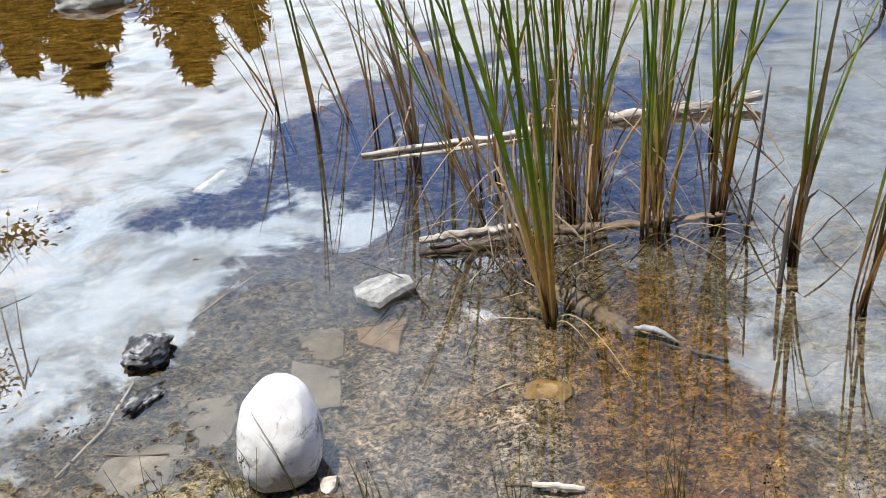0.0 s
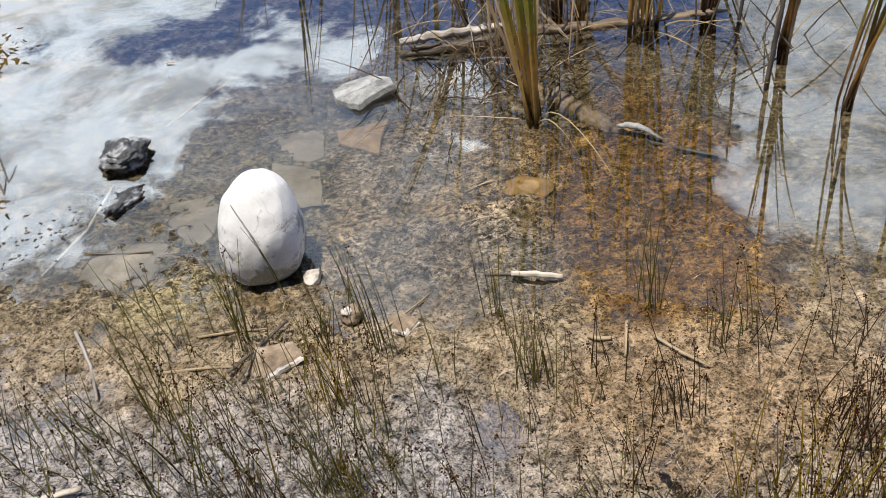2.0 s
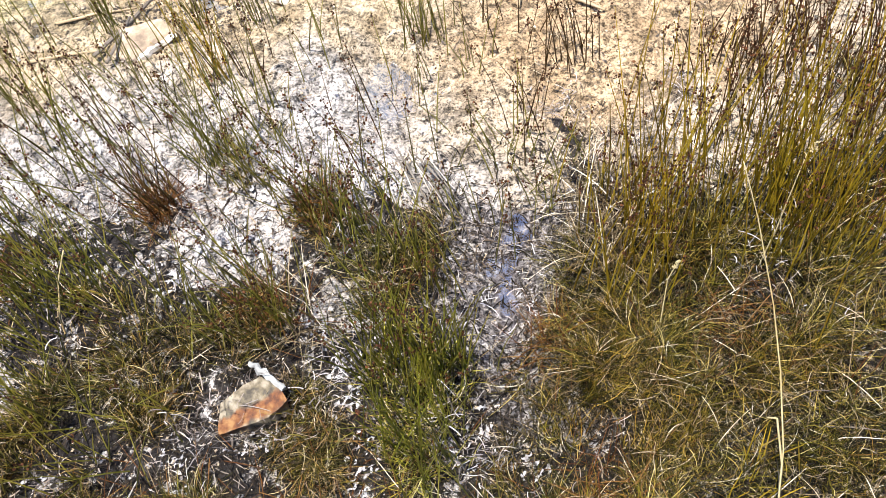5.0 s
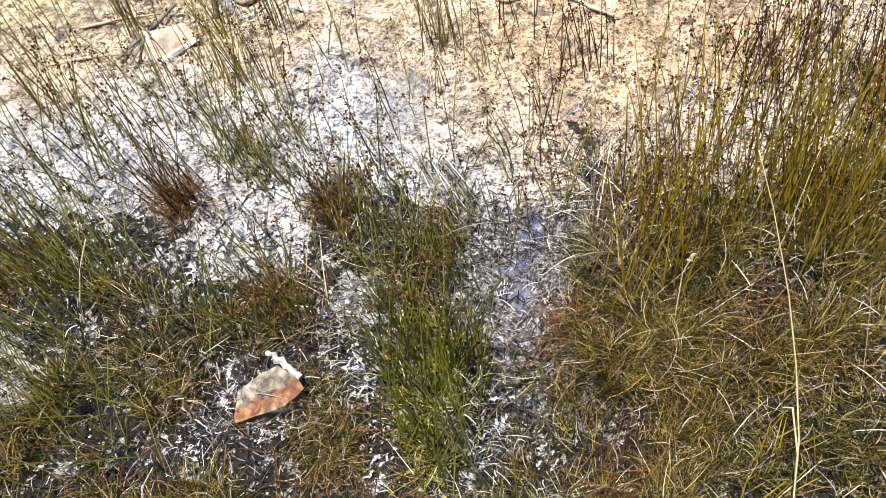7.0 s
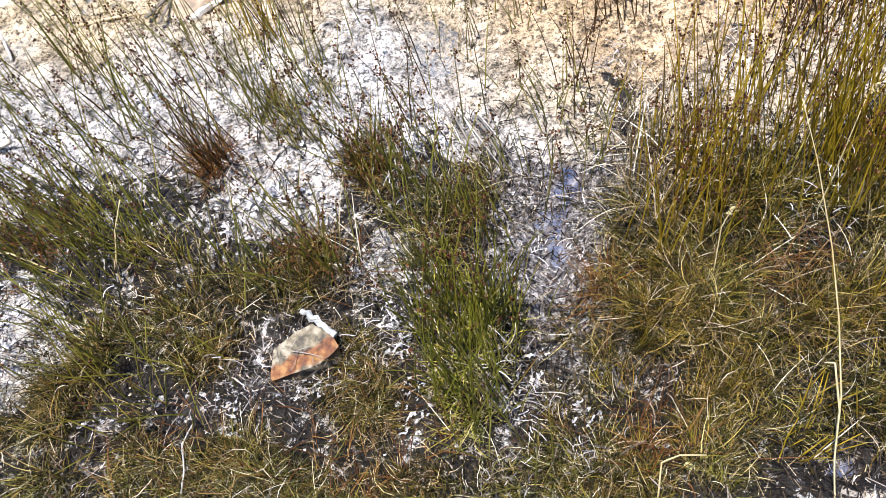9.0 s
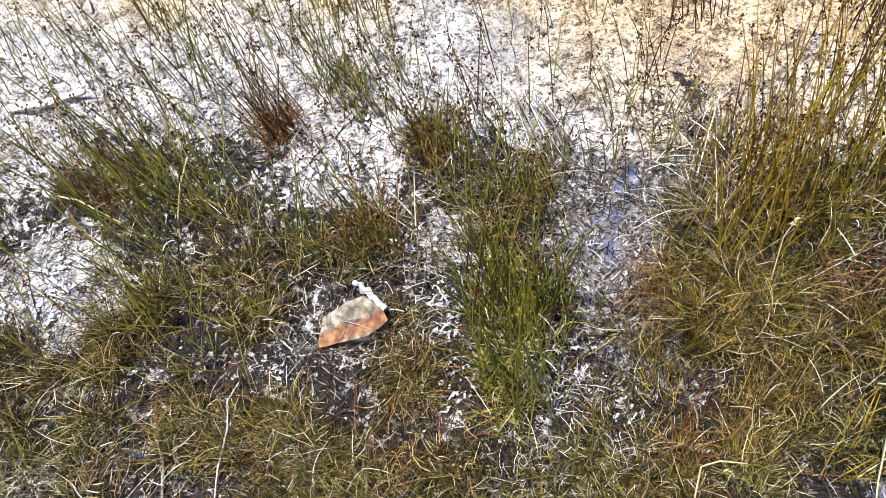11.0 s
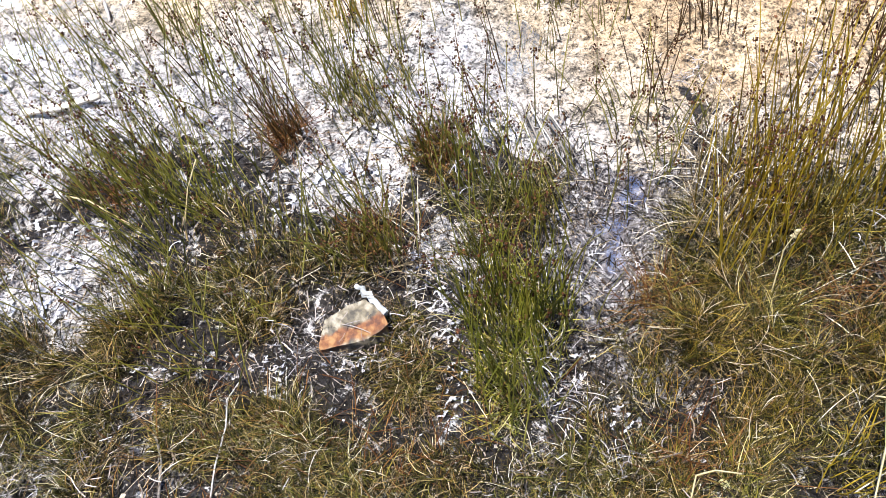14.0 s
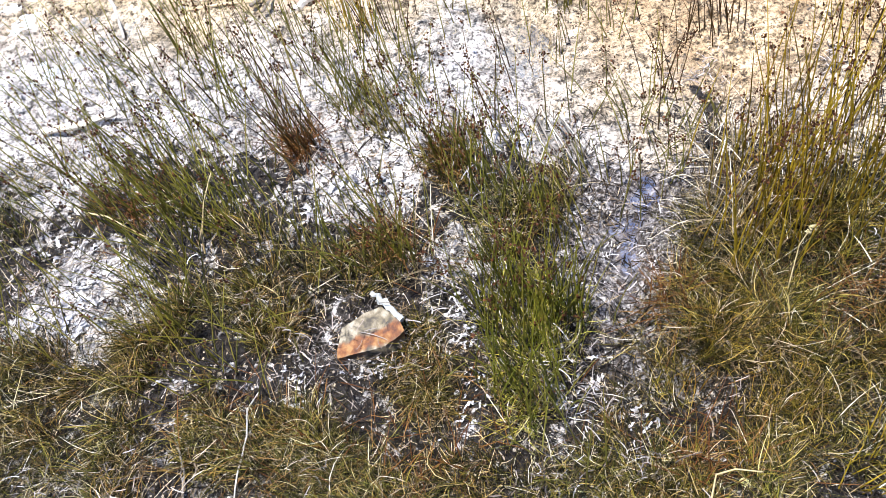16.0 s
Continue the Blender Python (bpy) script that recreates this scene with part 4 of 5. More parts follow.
log("sunken_log", [(0.1, 2.685, 0.0), (0.4, 2.69, 0.0), (0.83, 2.715, -0.01)], (0.015, 0.018, 0.015), WETWOOD, "half-sunken brown wet log under the reeds", 15)
log("root", [(0.17, 2.36, -0.03), (0.26, 2.25, -0.036), (0.35, 2.14, -0.04), (0.43, 2.07, -0.05)], (0.03, 0.034, 0.026, 0.008), ROOTWOOD, "smooth tan root curving out of the cattails under water", 21)
stick("pale_wood_knot", [(0.365, 2.1, -0.006), (0.4, 2.088, 0.002), (0.44, 2.06, 0.002), (0.475, 2.02, -0.008)], (0.004, 0.01, 0.008, 0.003), MIDROCK, "small grey wood knot breaking the water surface", "driftwood", 33, "", 9, 0.3)
stick("sunken_root", [(0.43, 2.04, -0.02), (0.52, 1.97, -0.012), (0.6, 1.93, -0.014), (0.66, 1.87, -0.02)], (0.005, 0.006, 0.005, 0.002), BLACKWOOD, "thin black root trailing over the pond bed", "root", 34)
stick("sunken_board", [(-1.235, 3.49, -0.1), (-1.16, 3.71, -0.1)], (0.018, 0.016), STICKWOOD, "pale narrow board sunk on the pond bed", "driftwood", 35)


def crumple(d):
    e = Vector((d.x * 0.9 + d.y * 0.4, d.y * 2.2 - d.x * 1.1, d.z * 2.6))
    f = 0.8 + 0.4 * noise.noise(d * 1.4 + Vector((4, 0, 0))) + 0.3 * abs(noise.noise(e * 1.2)) + 0.03 * noise.noise(e * 3.0)
    return d * max(f, 0.35)


boulder("charred_wood", (0.07, 0.085, 0.036), CHARRED, "charred crumpled black driftwood lump at the waterline", (-1.02, 2.155, 0.014), 5, 0.08, (0, 0, 20), crumple, "driftwood", 5, 3.0)
boulder("charred_wood", (0.028, 0.075, 0.016), CHARRED, "narrow charred driftwood splinter lying in the silt", (-0.965, 1.945, 0.004), 9, 0.3, (0, 0, -28), crumple, "driftwood", 4, 4.0)


# ---- stones ----
def egg(d):
    k = (abs(d.x) ** 2.2 + abs(d.y) ** 2.2 + abs(d.z) ** 2.2) ** (-1 / 2.2)
    e = d * k
    return Vector((e.x * (1 - 0.125 * e.z) + 0.07 * e.z, e.y * (1 - 0.08 * e.z), e.z))


boulder("egg_shaped_stone", (0.097, 0.105, 0.134), EGG, "large smooth white egg-shaped limestone in the shallows", (-0.531, 1.657, 0.1), 2, 0.06, (-16, 0, 3), egg, "stone", 5, 1.4)
slab("tilted_rock", [(-0.105, 0.03), (-0.085, -0.05), (-0.045, -0.085), (-0.01, -0.12), (0.03, -0.075), (0.1, -0.03), (0.085, 0.03), (0.03, 0.075), (-0.05, 0.08)], 0.06, MIDROCK, "angular pale grey rock with a dark shaded underside", -0.345, 2.415, -0.046, (-5, -8), 4, under=0.7)
for name, pts, x, y, mat, what, th in (
        ("sunken_slab", [(-0.075, 0.07), (0.03, 0.095), (0.065, 0.06), (0.07, -0.05), (0.02, -0.085), (-0.05, -0.02)], -0.52, 2.17, SLAB, "flat grey-green stone slab lying under water", 0.025),
        ("sunken_slab", [(-0.075, 0.055), (0.075, 0.09), (0.06, 0.0), (0.055, -0.085), (0.0, -0.05), (-0.06, -0.01)], -0.345, 2.17, TANSLAB, "flat tan stone slab lying under water", 0.02),
        ("sunken_slab", [(-0.08, 0.11), (0.06, 0.05), (0.075, -0.1), (-0.04, -0.11), (-0.08, -0.05)], -0.505, 1.98, SLAB, "flat silted slab behind the white stone", 0.018),
        ("sunken_slab", [(-0.1, 0.055), (0.0, 0.1), (0.1, 0.09), (0.07, -0.06), (-0.02, -0.1), (-0.12, -0.075)], -0.89, 1.67, SLAB, "broad silted slab under shallow water", 0.014),
        ("sunken_slab", [(-0.08, 0.1), (0.03, 0.12), (0.075, 0.03), (0.05, -0.1), (-0.05, -0.09)], -0.76, 1.83, SLAB, "broad silted slab under shallow water", 0.01)):
    slab(name, pts, th, mat, what, x, y, float(bank(x, y)) - 0.7 * th, (0, 0), len(what) + int(x * 90), "stone", "slabs on the pond bed")
boulder("ochre_mound", (0.066, 0.05, 0.009), OCHRESLAB, "low ochre crusted lump on the pond bed", on_ground(0.1, 1.86, -0.003), 11, 0.2, (0, 0, -12), None, "stone", 3)
slab("white_chip", [(-0.022, 0.022), (0.022, 0.02), (0.018, -0.01), (0.0, -0.027), (-0.014, -0.014)], 0.016, WHITESTONE, "small white stone chip beside the egg-shaped stone", -0.425, 1.572, -0.004, (12, -8), 3)
boulder("dark_pebble", (0.025, 0.027, 0.018), RUSTSTONE, "small brown pebble with a white fleck", (-0.322, 1.44, 0.008), 4, 0.3, level=3)
boulder("white_pebble", (0.014, 0.011, 0.008), WHITESTONE, "tiny white pebble on a brown one", (-0.33, 1.437, 0.022), 23, 0.45, (20, 10, 30), level=3)
chip = slab("brown_chip", [(-0.035, 0.02), (0.0, 0.03), (0.04, 0.0), (0.01, -0.028), (-0.02, -0.015)], 0.015, RUSTSTONE, "flat brown stone chip with a pale edge", -0.212, 1.385, 0.013, (10, -6), 5)
part("pale_edge", bm_mesh("pale_edge", tube([(-0.02, -0.016, -0.005), (0.01, -0.026, -0.004), (0.038, -0.004, -0.005)], (0.005, 0.007, 0.004), 5, 6, 0.35), WHITESTONE, False), chip, "bright broken edge")
flat = slab("flat_stone", [(-0.05, 0.045), (0.03, 0.05), (0.06, 0.01), (-0.03, -0.05), (-0.06, -0.01)], 0.016, RUSTSTONE, "flat tan stone with a bright broken edge", -0.465, 1.3, 0.014, (8, -4), 6)
part("pale_edge", bm_mesh("pale_edge", tube([(-0.034, -0.05, -0.006), (0.01, -0.022, -0.004), (0.056, 0.006, -0.006)], (0.005, 0.008, 0.005), 3, 6, 0.35), WHITESTONE, False), flat, "bright broken edge")


def rust_chip():
    base = empty("rust_stained_stone", -0.265, 0.547, float(bank(-0.265, 0.547)) + 0.023, -10)
    base.scale = (0.9, 0.9, 0.88)
    tagged(base, "wedge of pale stone with a bright rust-orange stain", "stone")
    bm = bmesh.new()
    top = [(-0.062, -0.005, 0.002), (-0.024, 0.022, 0.018), (0.004, 0.032, 0.027), (0.038, 0.014, 0.031), (0.05, -0.006, 0.024), (0.02, -0.028, 0.006), (-0.02, -0.038, -0.004), (-0.06, -0.05, -0.014)]
    hi = [bm.verts.new(p) for p in top]
    lo = [bm.verts.new((p[0] * 0.92, p[1] * 0.92 - 0.004, -0.035)) for p in top]
    mid = bm.verts.new((0.0, -0.006, 0.012))
    for k in range(len(top)):
        j = (k + 1) % len(top)
        bm.faces.new((hi[k], hi[j], mid))
        bm.faces.new((lo[k], lo[j], hi[j], hi[k]))
    bm.faces.new(lo[::-1])
    bmesh.ops.subdivide_edges(bm, edges=bm.edges[:], cuts=3, use_grid_fill=True)
    for v in bm.verts:
        v.co += 0.0035 * noise.noise_vector(v.co * 45)
    bmesh.ops.triangulate(bm, faces=bm.faces[:])
    part("chip", bm_mesh("chip", bm, RUST, False), base)
    bm = tube([(-0.014, 0.052, 0.034), (0.012, 0.034, 0.036), (0.046, 0.01, 0.033)], (0.0035, 0.0055, 0.004), 4, 6, 0.5)
    part("pale_ridge", bm_mesh("pale_ridge", bm, MIDROCK, False), base, "chalky white ridge on its back edge")


def rust_material():
    """Pale stone, with an orange band across its front lower face."""
    m, n, p = material("rust_banded_stone")
    at = place(n)
    sp = n.add("ShaderNodeSeparateXYZ")
    n.link(at, sp.inputs[0])
    band = n.math("ADD", n.math("ADD", n.math("ADD", sp.outputs[1], 0.005), n.math("MULTIPLY", sp.outputs[0], -0.41)), n.math("MULTIPLY", n.math("SUBTRACT", n.noise(at, 45.0, 4.0), 0.5), 0.03))
    pale_ = n.ramp(n.noise(at, 60.0, 5.0), ((0.36, (0.03, 0.024, 0.016)), (0.5, (0.095, 0.075, 0.045)), (0.65, (0.2, 0.17, 0.125))))
    rust = n.ramp(n.noise(at, 70.0, 4.0), ((0.35, (0.045, 0.012, 0.003)), (0.5, (0.11, 0.038, 0.008)), (0.65, (0.17, 0.085, 0.027))))
    c = n.mix(n.math("MULTIPLY", n.span(band, 0.002, -0.006), n.span(band, -0.03, -0.02)), pale_, rust)
    n.link(c, p.inputs["Base Color"])
    p.inputs["Roughness"].default_value = 0.85
    n.link(n.bump(n.noise(at, 120.0, 4.0), 0.4, 0.003), p.inputs["Normal"])
    return m


RUST = rust_material()
rust_chip()


# ---- sticks on the bank ----
def lying(x0, y0, x1, y1, rad, mat, label, seed, lift=0.004, sag=0.0, group=""):
    mid = ((x0 + x1) / 2 + sag, (y0 + y1) / 2 - sag * 0.5)
    pts = [(*p, max(float(bank(*p)), -0.03) + lift + rad * 0.5) for p in ((x0, y0), mid, (x1, y1))]
    return stick("stick", pts, (rad, rad * 1.05, rad * 0.7), mat, label, "stick", seed, group)


ws = stick("white_stick", [(0.03, 1.525, 0.012), (0.085, 1.516, 0.014), (0.142, 1.503, 0.012)], (0.006, 0.0068, 0.006), STICKWOOD, "short bright bleached stick floating at the edge", "stick", 2)
lying(-0.03, 1.545, 0.06, 1.53, 0.003, DARKSTICK, "thin dark twig beside the white stick", 3)
lying(-0.936, 1.453, -0.831, 1.255, 0.0036, GREYSTEM, "crooked grey stick lying on the wet silt", 4, sag=0.012)
lying(-0.867, 1.205, -0.813, 1.076, 0.0033, GREYSTEM, "crooked grey stick lying on the wet silt", 5)
lying(-0.93, 1.005, -0.775, 1.018, 0.007, STICKWOOD, "bleached white stick lying among the rushes", 6, 0.012, 0.008)
lying(0.17, 1.321, 0.213, 1.302, 0.005, REEDTAN, "short tan reed piece on the bank", 7)
lying(0.257, 1.365, 0.232, 1.251, 0.004, REEDTAN, "short tan reed piece on the bank", 8)
lying(0.297, 1.297, 0.382, 1.2, 0.004, REEDTAN, "short tan reed piece on the bank", 9)
lying(-0.704, 1.305, -0.549, 1.304, 0.003, REEDTAN, "thin pale reed stem lying on the silt", 10)
lying(-0.654, 1.411, -0.495, 1.42, 0.003, REEDTAN, "thin pale reed stem lying on the silt", 11)
lying(-0.56, 1.28, -0.46, 1.43, 0.004, DARKSTICK, "thin dark twig leaning on a flat stone", 12, 0.012)
lying(-0.53, 1.25, -0.5, 1.38, 0.003, DARKSTICK, "thin dark twig leaning on a flat stone", 13, 0.012)
lying(-0.25, 1.36, -0.15, 1.5, 0.0025, REEDTAN, "thin pale twig beside a white chip", 14, 0.012)
lying(-1.01, 1.74, -0.83, 1.72, 0.0025, DARKSTICK, "thin dark twig lying on a sunken slab", 15, 0.01)
lying(-0.95, 2.35, -0.78, 2.62, 0.004, REEDTAN, "thin pale stick lying in the shallows", 16)
lying(-1.03, 2.05, -1.1, 1.68, 0.0045, LOGWOOD, "thin grey stick sunk in the silty shallows", 25, 0.004, 0.02)
lying(-0.06, 1.863, 0.05, 1.91, 0.003, REEDTAN, "thin tan reed stem under the cattail", 17)
lying(-0.43, 1.6, -0.425, 1.78, 0.003, REEDTAN, "thin pale reed stem beside the egg-shaped stone", 18)
for pts, rad in ((((-0.432, 0.462, 0.05), (-0.442, 0.43, 0.06), (-0.437, 0.39, 0.062), (-0.446, 0.34, 0.055), (-0.444, 0.25, 0.06)), 0.0011),
                 (((-0.548, 0.412, 0.06), (-0.536, 0.385, 0.062), (-0.52, 0.345, 0.058), (-0.515, 0.26, 0.05)), 0.0017)):
    stick("dry_stem", pts, [rad * f for f in (0.8, 1.1, 1.0, 1.2, 0.9)][:len(pts)], DARKSTICK if rad > 0.0015 else GREYSTEM, "thin grey dry stem among the grass", "stem", 19, "", 6, 0.5)
for k in range(11):
    f = k / 10
    lying(-0.03 + 0.05 * f + 0.008 * math.sin(k * 5), 0.955 - 0.03 * f, 0.0 + 0.07 * f, 0.83 + 0.02 * math.sin(k * 3), 0.0008 + 0.0004 * (k % 3), LOGWOOD if k % 3 == 0 else DARKSTICK, "dry grey twig in a small pile on the bank", 60 + k, 0.006 + 0.006 * (k % 4), group="twig pile")

boulder("far_rock", (0.35, 0.25, 0.1), GREYROCK, "low grey rock standing out of the pond", (-3.05, 7.4, 0.02), 6, 0.25)
for x, y, s in ((-2.146, 3.699, 0.02), (-1.01, 2.71, 0.016)):
    pts = [Vector((x - s, y, 0.002)), Vector((x, y + 0.4 * s, 0.006)), Vector((x + s, y - 0.2 * s, 0.002))]
    v, t = strap(pts, s * 0.7, 3)
    tagged(new("floating_leaf", fast_mesh("floating_leaf", v, t, DEADLEAF)), "small dark curled leaf floating on the pond", "leaf")


# ---- rushes and grass on the bank ----
def stems(n, x, y, rx, ry, h, fan, lx=0.0, ly=0.0, seeds=0.0, width=0.0023, r=None, uniform=False):
    """Rush stems round a foot, and the seed clusters near their tips."""
    r = r or np.random.default_rng(1)
    if uniform:
        px, py = r.uniform(x - rx, x + rx, n), r.uniform(y - ry, y + ry, n)
    else:
        px, py = r.normal(x, rx, n), r.normal(y, ry, n)
    root = np.stack([px, py, bank(px, py) - 0.004], 1)
    dx, dy = r.normal(lx, fan, n), r.normal(ly, fan, n)
    az, lean = np.arctan2(dy, dx), np.arctan(np.hypot(dx, dy))
    hh = h * r.uniform(0.45, 1.1, n)
    v, t, c = blades(root, az, lean, hh, r.uniform(0, 0.16, n), np.zeros(n), width * r.uniform(0.8, 1.25, n), 4, 3, 0.6)
    has = np.where(r.random(n) < seeds)[0]
    sv = st = None
    if len(has):
        k = 8
        pick = np.repeat(has, k)
        f = r.choice((0.0, 0.08, 0.2, 0.36), len(pick))[:, None] + r.uniform(0.0, 0.06, (len(pick), 1))
        at = c[pick, -1] * (1 - f) + c[pick, -2] * f + r.normal(0, 0.0032, (len(pick), 3))
        size = np.stack([r.uniform(0.001, 0.0024, len(pick))] * 2 + [r.uniform(0.0016, 0.0034, len(pick))], 1)
        sv, st = grains(at, size)
    return v, t, sv, st


def rush_tuft(n, x, y, rx, h, fan, lx, ly, seeds, label, seed, mat=RUSH):
    """A tuft; the stems of a sparse one stand singly, those of a dense one are past picking apart."""
    r = np.random.default_rng(seed)
    o = np.array(on_ground(x, y))
    base = empty("rush_tuft", *o)
    tagged(base, label, "rush", "rush tufts on the bank")
    if n > 36 or mat is GRASS:
        v, t, sv, st = stems(n, x, y, rx, rx, h, fan, lx, ly, seeds, r=r)
        tagged(part("turf", fast_mesh("turf", v - o, t, mat), base), kind="stuff")
        if sv is not None:
            tagged(part("seed_mass", fast_mesh("seed_mass", sv - o, st, SEED), base, "dark brown seed clusters"), kind="stuff")
        return
    for k in range(n):
        v, t, sv, st = stems(1, x, y, rx, rx, h, fan, lx, ly, seeds, r=r)
        stem = part("stem", fast_mesh("stem", v - o, t, mat), base)
        if sv is not None:
            tagged(part("seed_head", fast_mesh("seed_head", sv - o, st, SEED), stem, "dark brown seed cluster"), kind="stuff")


LABEL = "thin olive-green rush tuft with dark seed heads on silt"
BARE = "thin sparse green rush shoots in shallow water"
BROWN = "dense brown-based rush tuft with dark seed heads"
GREEN = "bright green rush tuft beside a dark puddle"
GOLDEN = "tall dense olive-gold rush tuft with dark seed heads"


def plant(rows, label, seed, mat=RUSH, lx=-0.05, ly=0.04):
    """Tufts from rows of stems, place, radius, height, fan and share of seed heads."""
    for k, (n, x, y, rad, h, fan, seeds) in enumerate(rows):
        rush_tuft(n, x, y, rad, h, fan, lx, ly, seeds, label, seed + k, mat)


# shoots in the wet silt at the water's edge
plant(((14, 0.316, 1.408, 0.014, 0.224, 0.07, 0), (11, 0.418, 1.265, 0.014, 0.18, 0.06, 0.1), (26, 0.057, 1.2, 0.022, 0.224, 0.09, 0.1), (15, -0.245, 1.318, 0.014, 0.29, 0.055, 0.1),
       (20, -0.372, 1.352, 0.03, 0.224, 0.09, 0.1), (18, -0.538, 1.381, 0.03, 0.224, 0.08, 0.1), (9, -0.704, 1.359, 0.03, 0.246, 0.1, 0.1), (6, -0.01, 1.401, 0.01, 0.29, 0.03, 0)), BARE, 300, RUSH, -0.04, 0.03)
plant(((5, -0.33, 1.47, 0.02, 0.246, 0.07, 0), (4, -0.62, 1.47, 0.03, 0.22, 0.09, 0), (5, -0.77, 1.48, 0.03, 0.22, 0.09, 0), (6, 0.0, 1.3, 0.03, 0.2, 0.09, 0),
       (7, 0.12, 1.12, 0.02, 0.14, 0.13, 0)), BARE, 310, RUSH, -0.04, 0.03)
plant(((3, -0.482, 1.525, 0.006, 0.36, 0.02, 0), (4, -0.6, 1.53, 0.02, 0.2, 0.05, 0)), BARE, 318, RUSH, -0.1, -0.02)
# seeding tufts along the edge of the open silt
plant(((12, -0.68, 1.179, 0.03, 0.29, 0.09, 0.3), (18, -0.358, 1.07, 0.035, 0.2, 0.14, 0.4), (16, -0.276, 1.09, 0.03, 0.2, 0.14, 0.4), (9, -0.16, 1.2, 0.03, 0.18, 0.11, 0.3), (14, -0.46, 1.2, 0.04, 0.22, 0.11, 0.3),
       (14, -0.56, 1.08, 0.05, 0.24, 0.14, 0.5), (9, -0.8, 1.14, 0.03, 0.2, 0.16, 0.3), (7, -1.1, 1.1, 0.03, 0.22, 0.13, 0.5), (14, -0.95, 0.86, 0.05, 0.2, 0.22, 0.3), (5, 0.48, 1.32, 0.02, 0.22, 0.05, 0.5)), LABEL, 320)
plant(((18, -0.338, 0.978, 0.025, 0.22, 0.14, 0.4), (16, -0.276, 0.946, 0.03, 0.15, 0.28, 0.3), (13, -0.565, 0.98, 0.04, 0.24, 0.17, 0.6), (13, -0.494, 0.997, 0.035, 0.24, 0.17, 0.6), (12, -0.645, 1.015, 0.04, 0.24, 0.17, 0.6),
       (10, -0.723, 1.025, 0.04, 0.24, 0.17, 0.5), (13, -0.206, 0.889, 0.03, 0.2, 0.2, 0.7), (24, -0.159, 0.86, 0.025, 0.18, 0.22, 0.7), (14, -0.112, 0.844, 0.03, 0.19, 0.2, 0.6), (12, -0.247, 0.967, 0.03, 0.21, 0.17, 0.7),
       (10, -0.066, 0.873, 0.03, 0.19, 0.2, 0.7), (16, -0.29, 0.775, 0.05, 0.17, 0.18, 0.8), (7, 0.02, 0.95, 0.04, 0.2, 0.2, 0.7)), LABEL, 340)
plant(((42, -0.423, 0.913, 0.024, 0.2, 0.2, 0.4),), BROWN, 355, BROWNRUSH, -0.1)
plant(((24, -0.335, 1.175, 0.02, 0.2, 0.1, 0.3),), "golden-brown rush tuft standing alone on the silt", 356, GOLDRUSH)
plant(((9, -0.97, 1.15, 0.04, 0.1, 0.3, 0.2),), "sparse yellow-green shoots on the open silt", 357, FRESH)
# the dense rushes beside the open silt
plant(((34, -0.668, 0.854, 0.042, 0.22, 0.17, 0.55), (36, -0.591, 0.766, 0.045, 0.2, 0.2, 0.5), (30, -0.498, 0.725, 0.04, 0.17, 0.22, 0.35), (28, -0.615, 0.682, 0.04, 0.17, 0.22, 0.3), (32, -0.555, 0.785, 0.035, 0.2, 0.2, 0.5),
       (26, -0.687, 0.797, 0.04, 0.2, 0.22, 0.5), (14, -0.752, 0.862, 0.05, 0.2, 0.22, 0.4), (30, -0.588, 0.589, 0.03, 0.16, 0.22, 0.1), (32, -0.472, 0.535, 0.045, 0.13, 0.3, 0.05), (22, -0.549, 0.521, 0.04, 0.13, 0.3, 0.0)), LABEL, 360, RUSH, -0.09, 0.07)
plant(((14, -0.491, 0.813, 0.04, 0.18, 0.22, 0.5), (10, -0.817, 0.869, 0.04, 0.2, 0.22, 0.4), (26, -0.264, 0.674, 0.028, 0.17, 0.17, 0.4), (24, -0.301, 0.698, 0.03, 0.16, 0.2, 0.4), (20, -0.228, 0.652, 0.025, 0.17, 0.17, 0.3),
       (22, -0.372, 0.683, 0.03, 0.14, 0.22, 0.1), (20, -0.07, 0.74, 0.03, 0.2, 0.15, 0.6), (18, -0.113, 0.777, 0.03, 0.2, 0.15, 0.6), (20, -0.036, 0.717, 0.03, 0.2, 0.14, 0.5), (12, 0.013, 0.682, 0.025, 0.18, 0.15, 0.4)), LABEL, 380)
fresh = ((36, -0.084, 0.565, 0.022, 0.21, 0.13, 0.3), (36, -0.052, 0.536, 0.024, 0.21, 0.13, 0.3), (36, -0.011, 0.551, 0.022, 0.2, 0.13, 0.2), (26, 0.021, 0.562, 0.018, 0.17, 0.1, 0.1), (30, -0.063, 0.476, 0.026, 0.18, 0.15, 0),
         (26, -0.033, 0.449, 0.024, 0.17, 0.12, 0), (18, -0.087, 0.452, 0.022, 0.15, 0.14, 0), (9, -0.03, 0.35, 0.035, 0.24, 0.14, 0), (22, -0.06, 0.6, 0.02, 0.2, 0.13, 0.4), (18, -0.02, 0.41, 0.024, 0.16, 0.12, 0))
plant(fresh[::2], GREEN, 400, FRESH, -0.02)
plant(((16, 0.35, 0.325, 0.022, 0.085, 0.25, 0), (14, 0.39, 0.35, 0.02, 0.085, 0.25, 0)), "short yellow-green grass tuft on the bank", 425, GOLDRUSH, 0.12, 0.1)
plant(fresh[1::2], "olive-green rush tuft beside a dark puddle", 410, RUSH, -0.02)
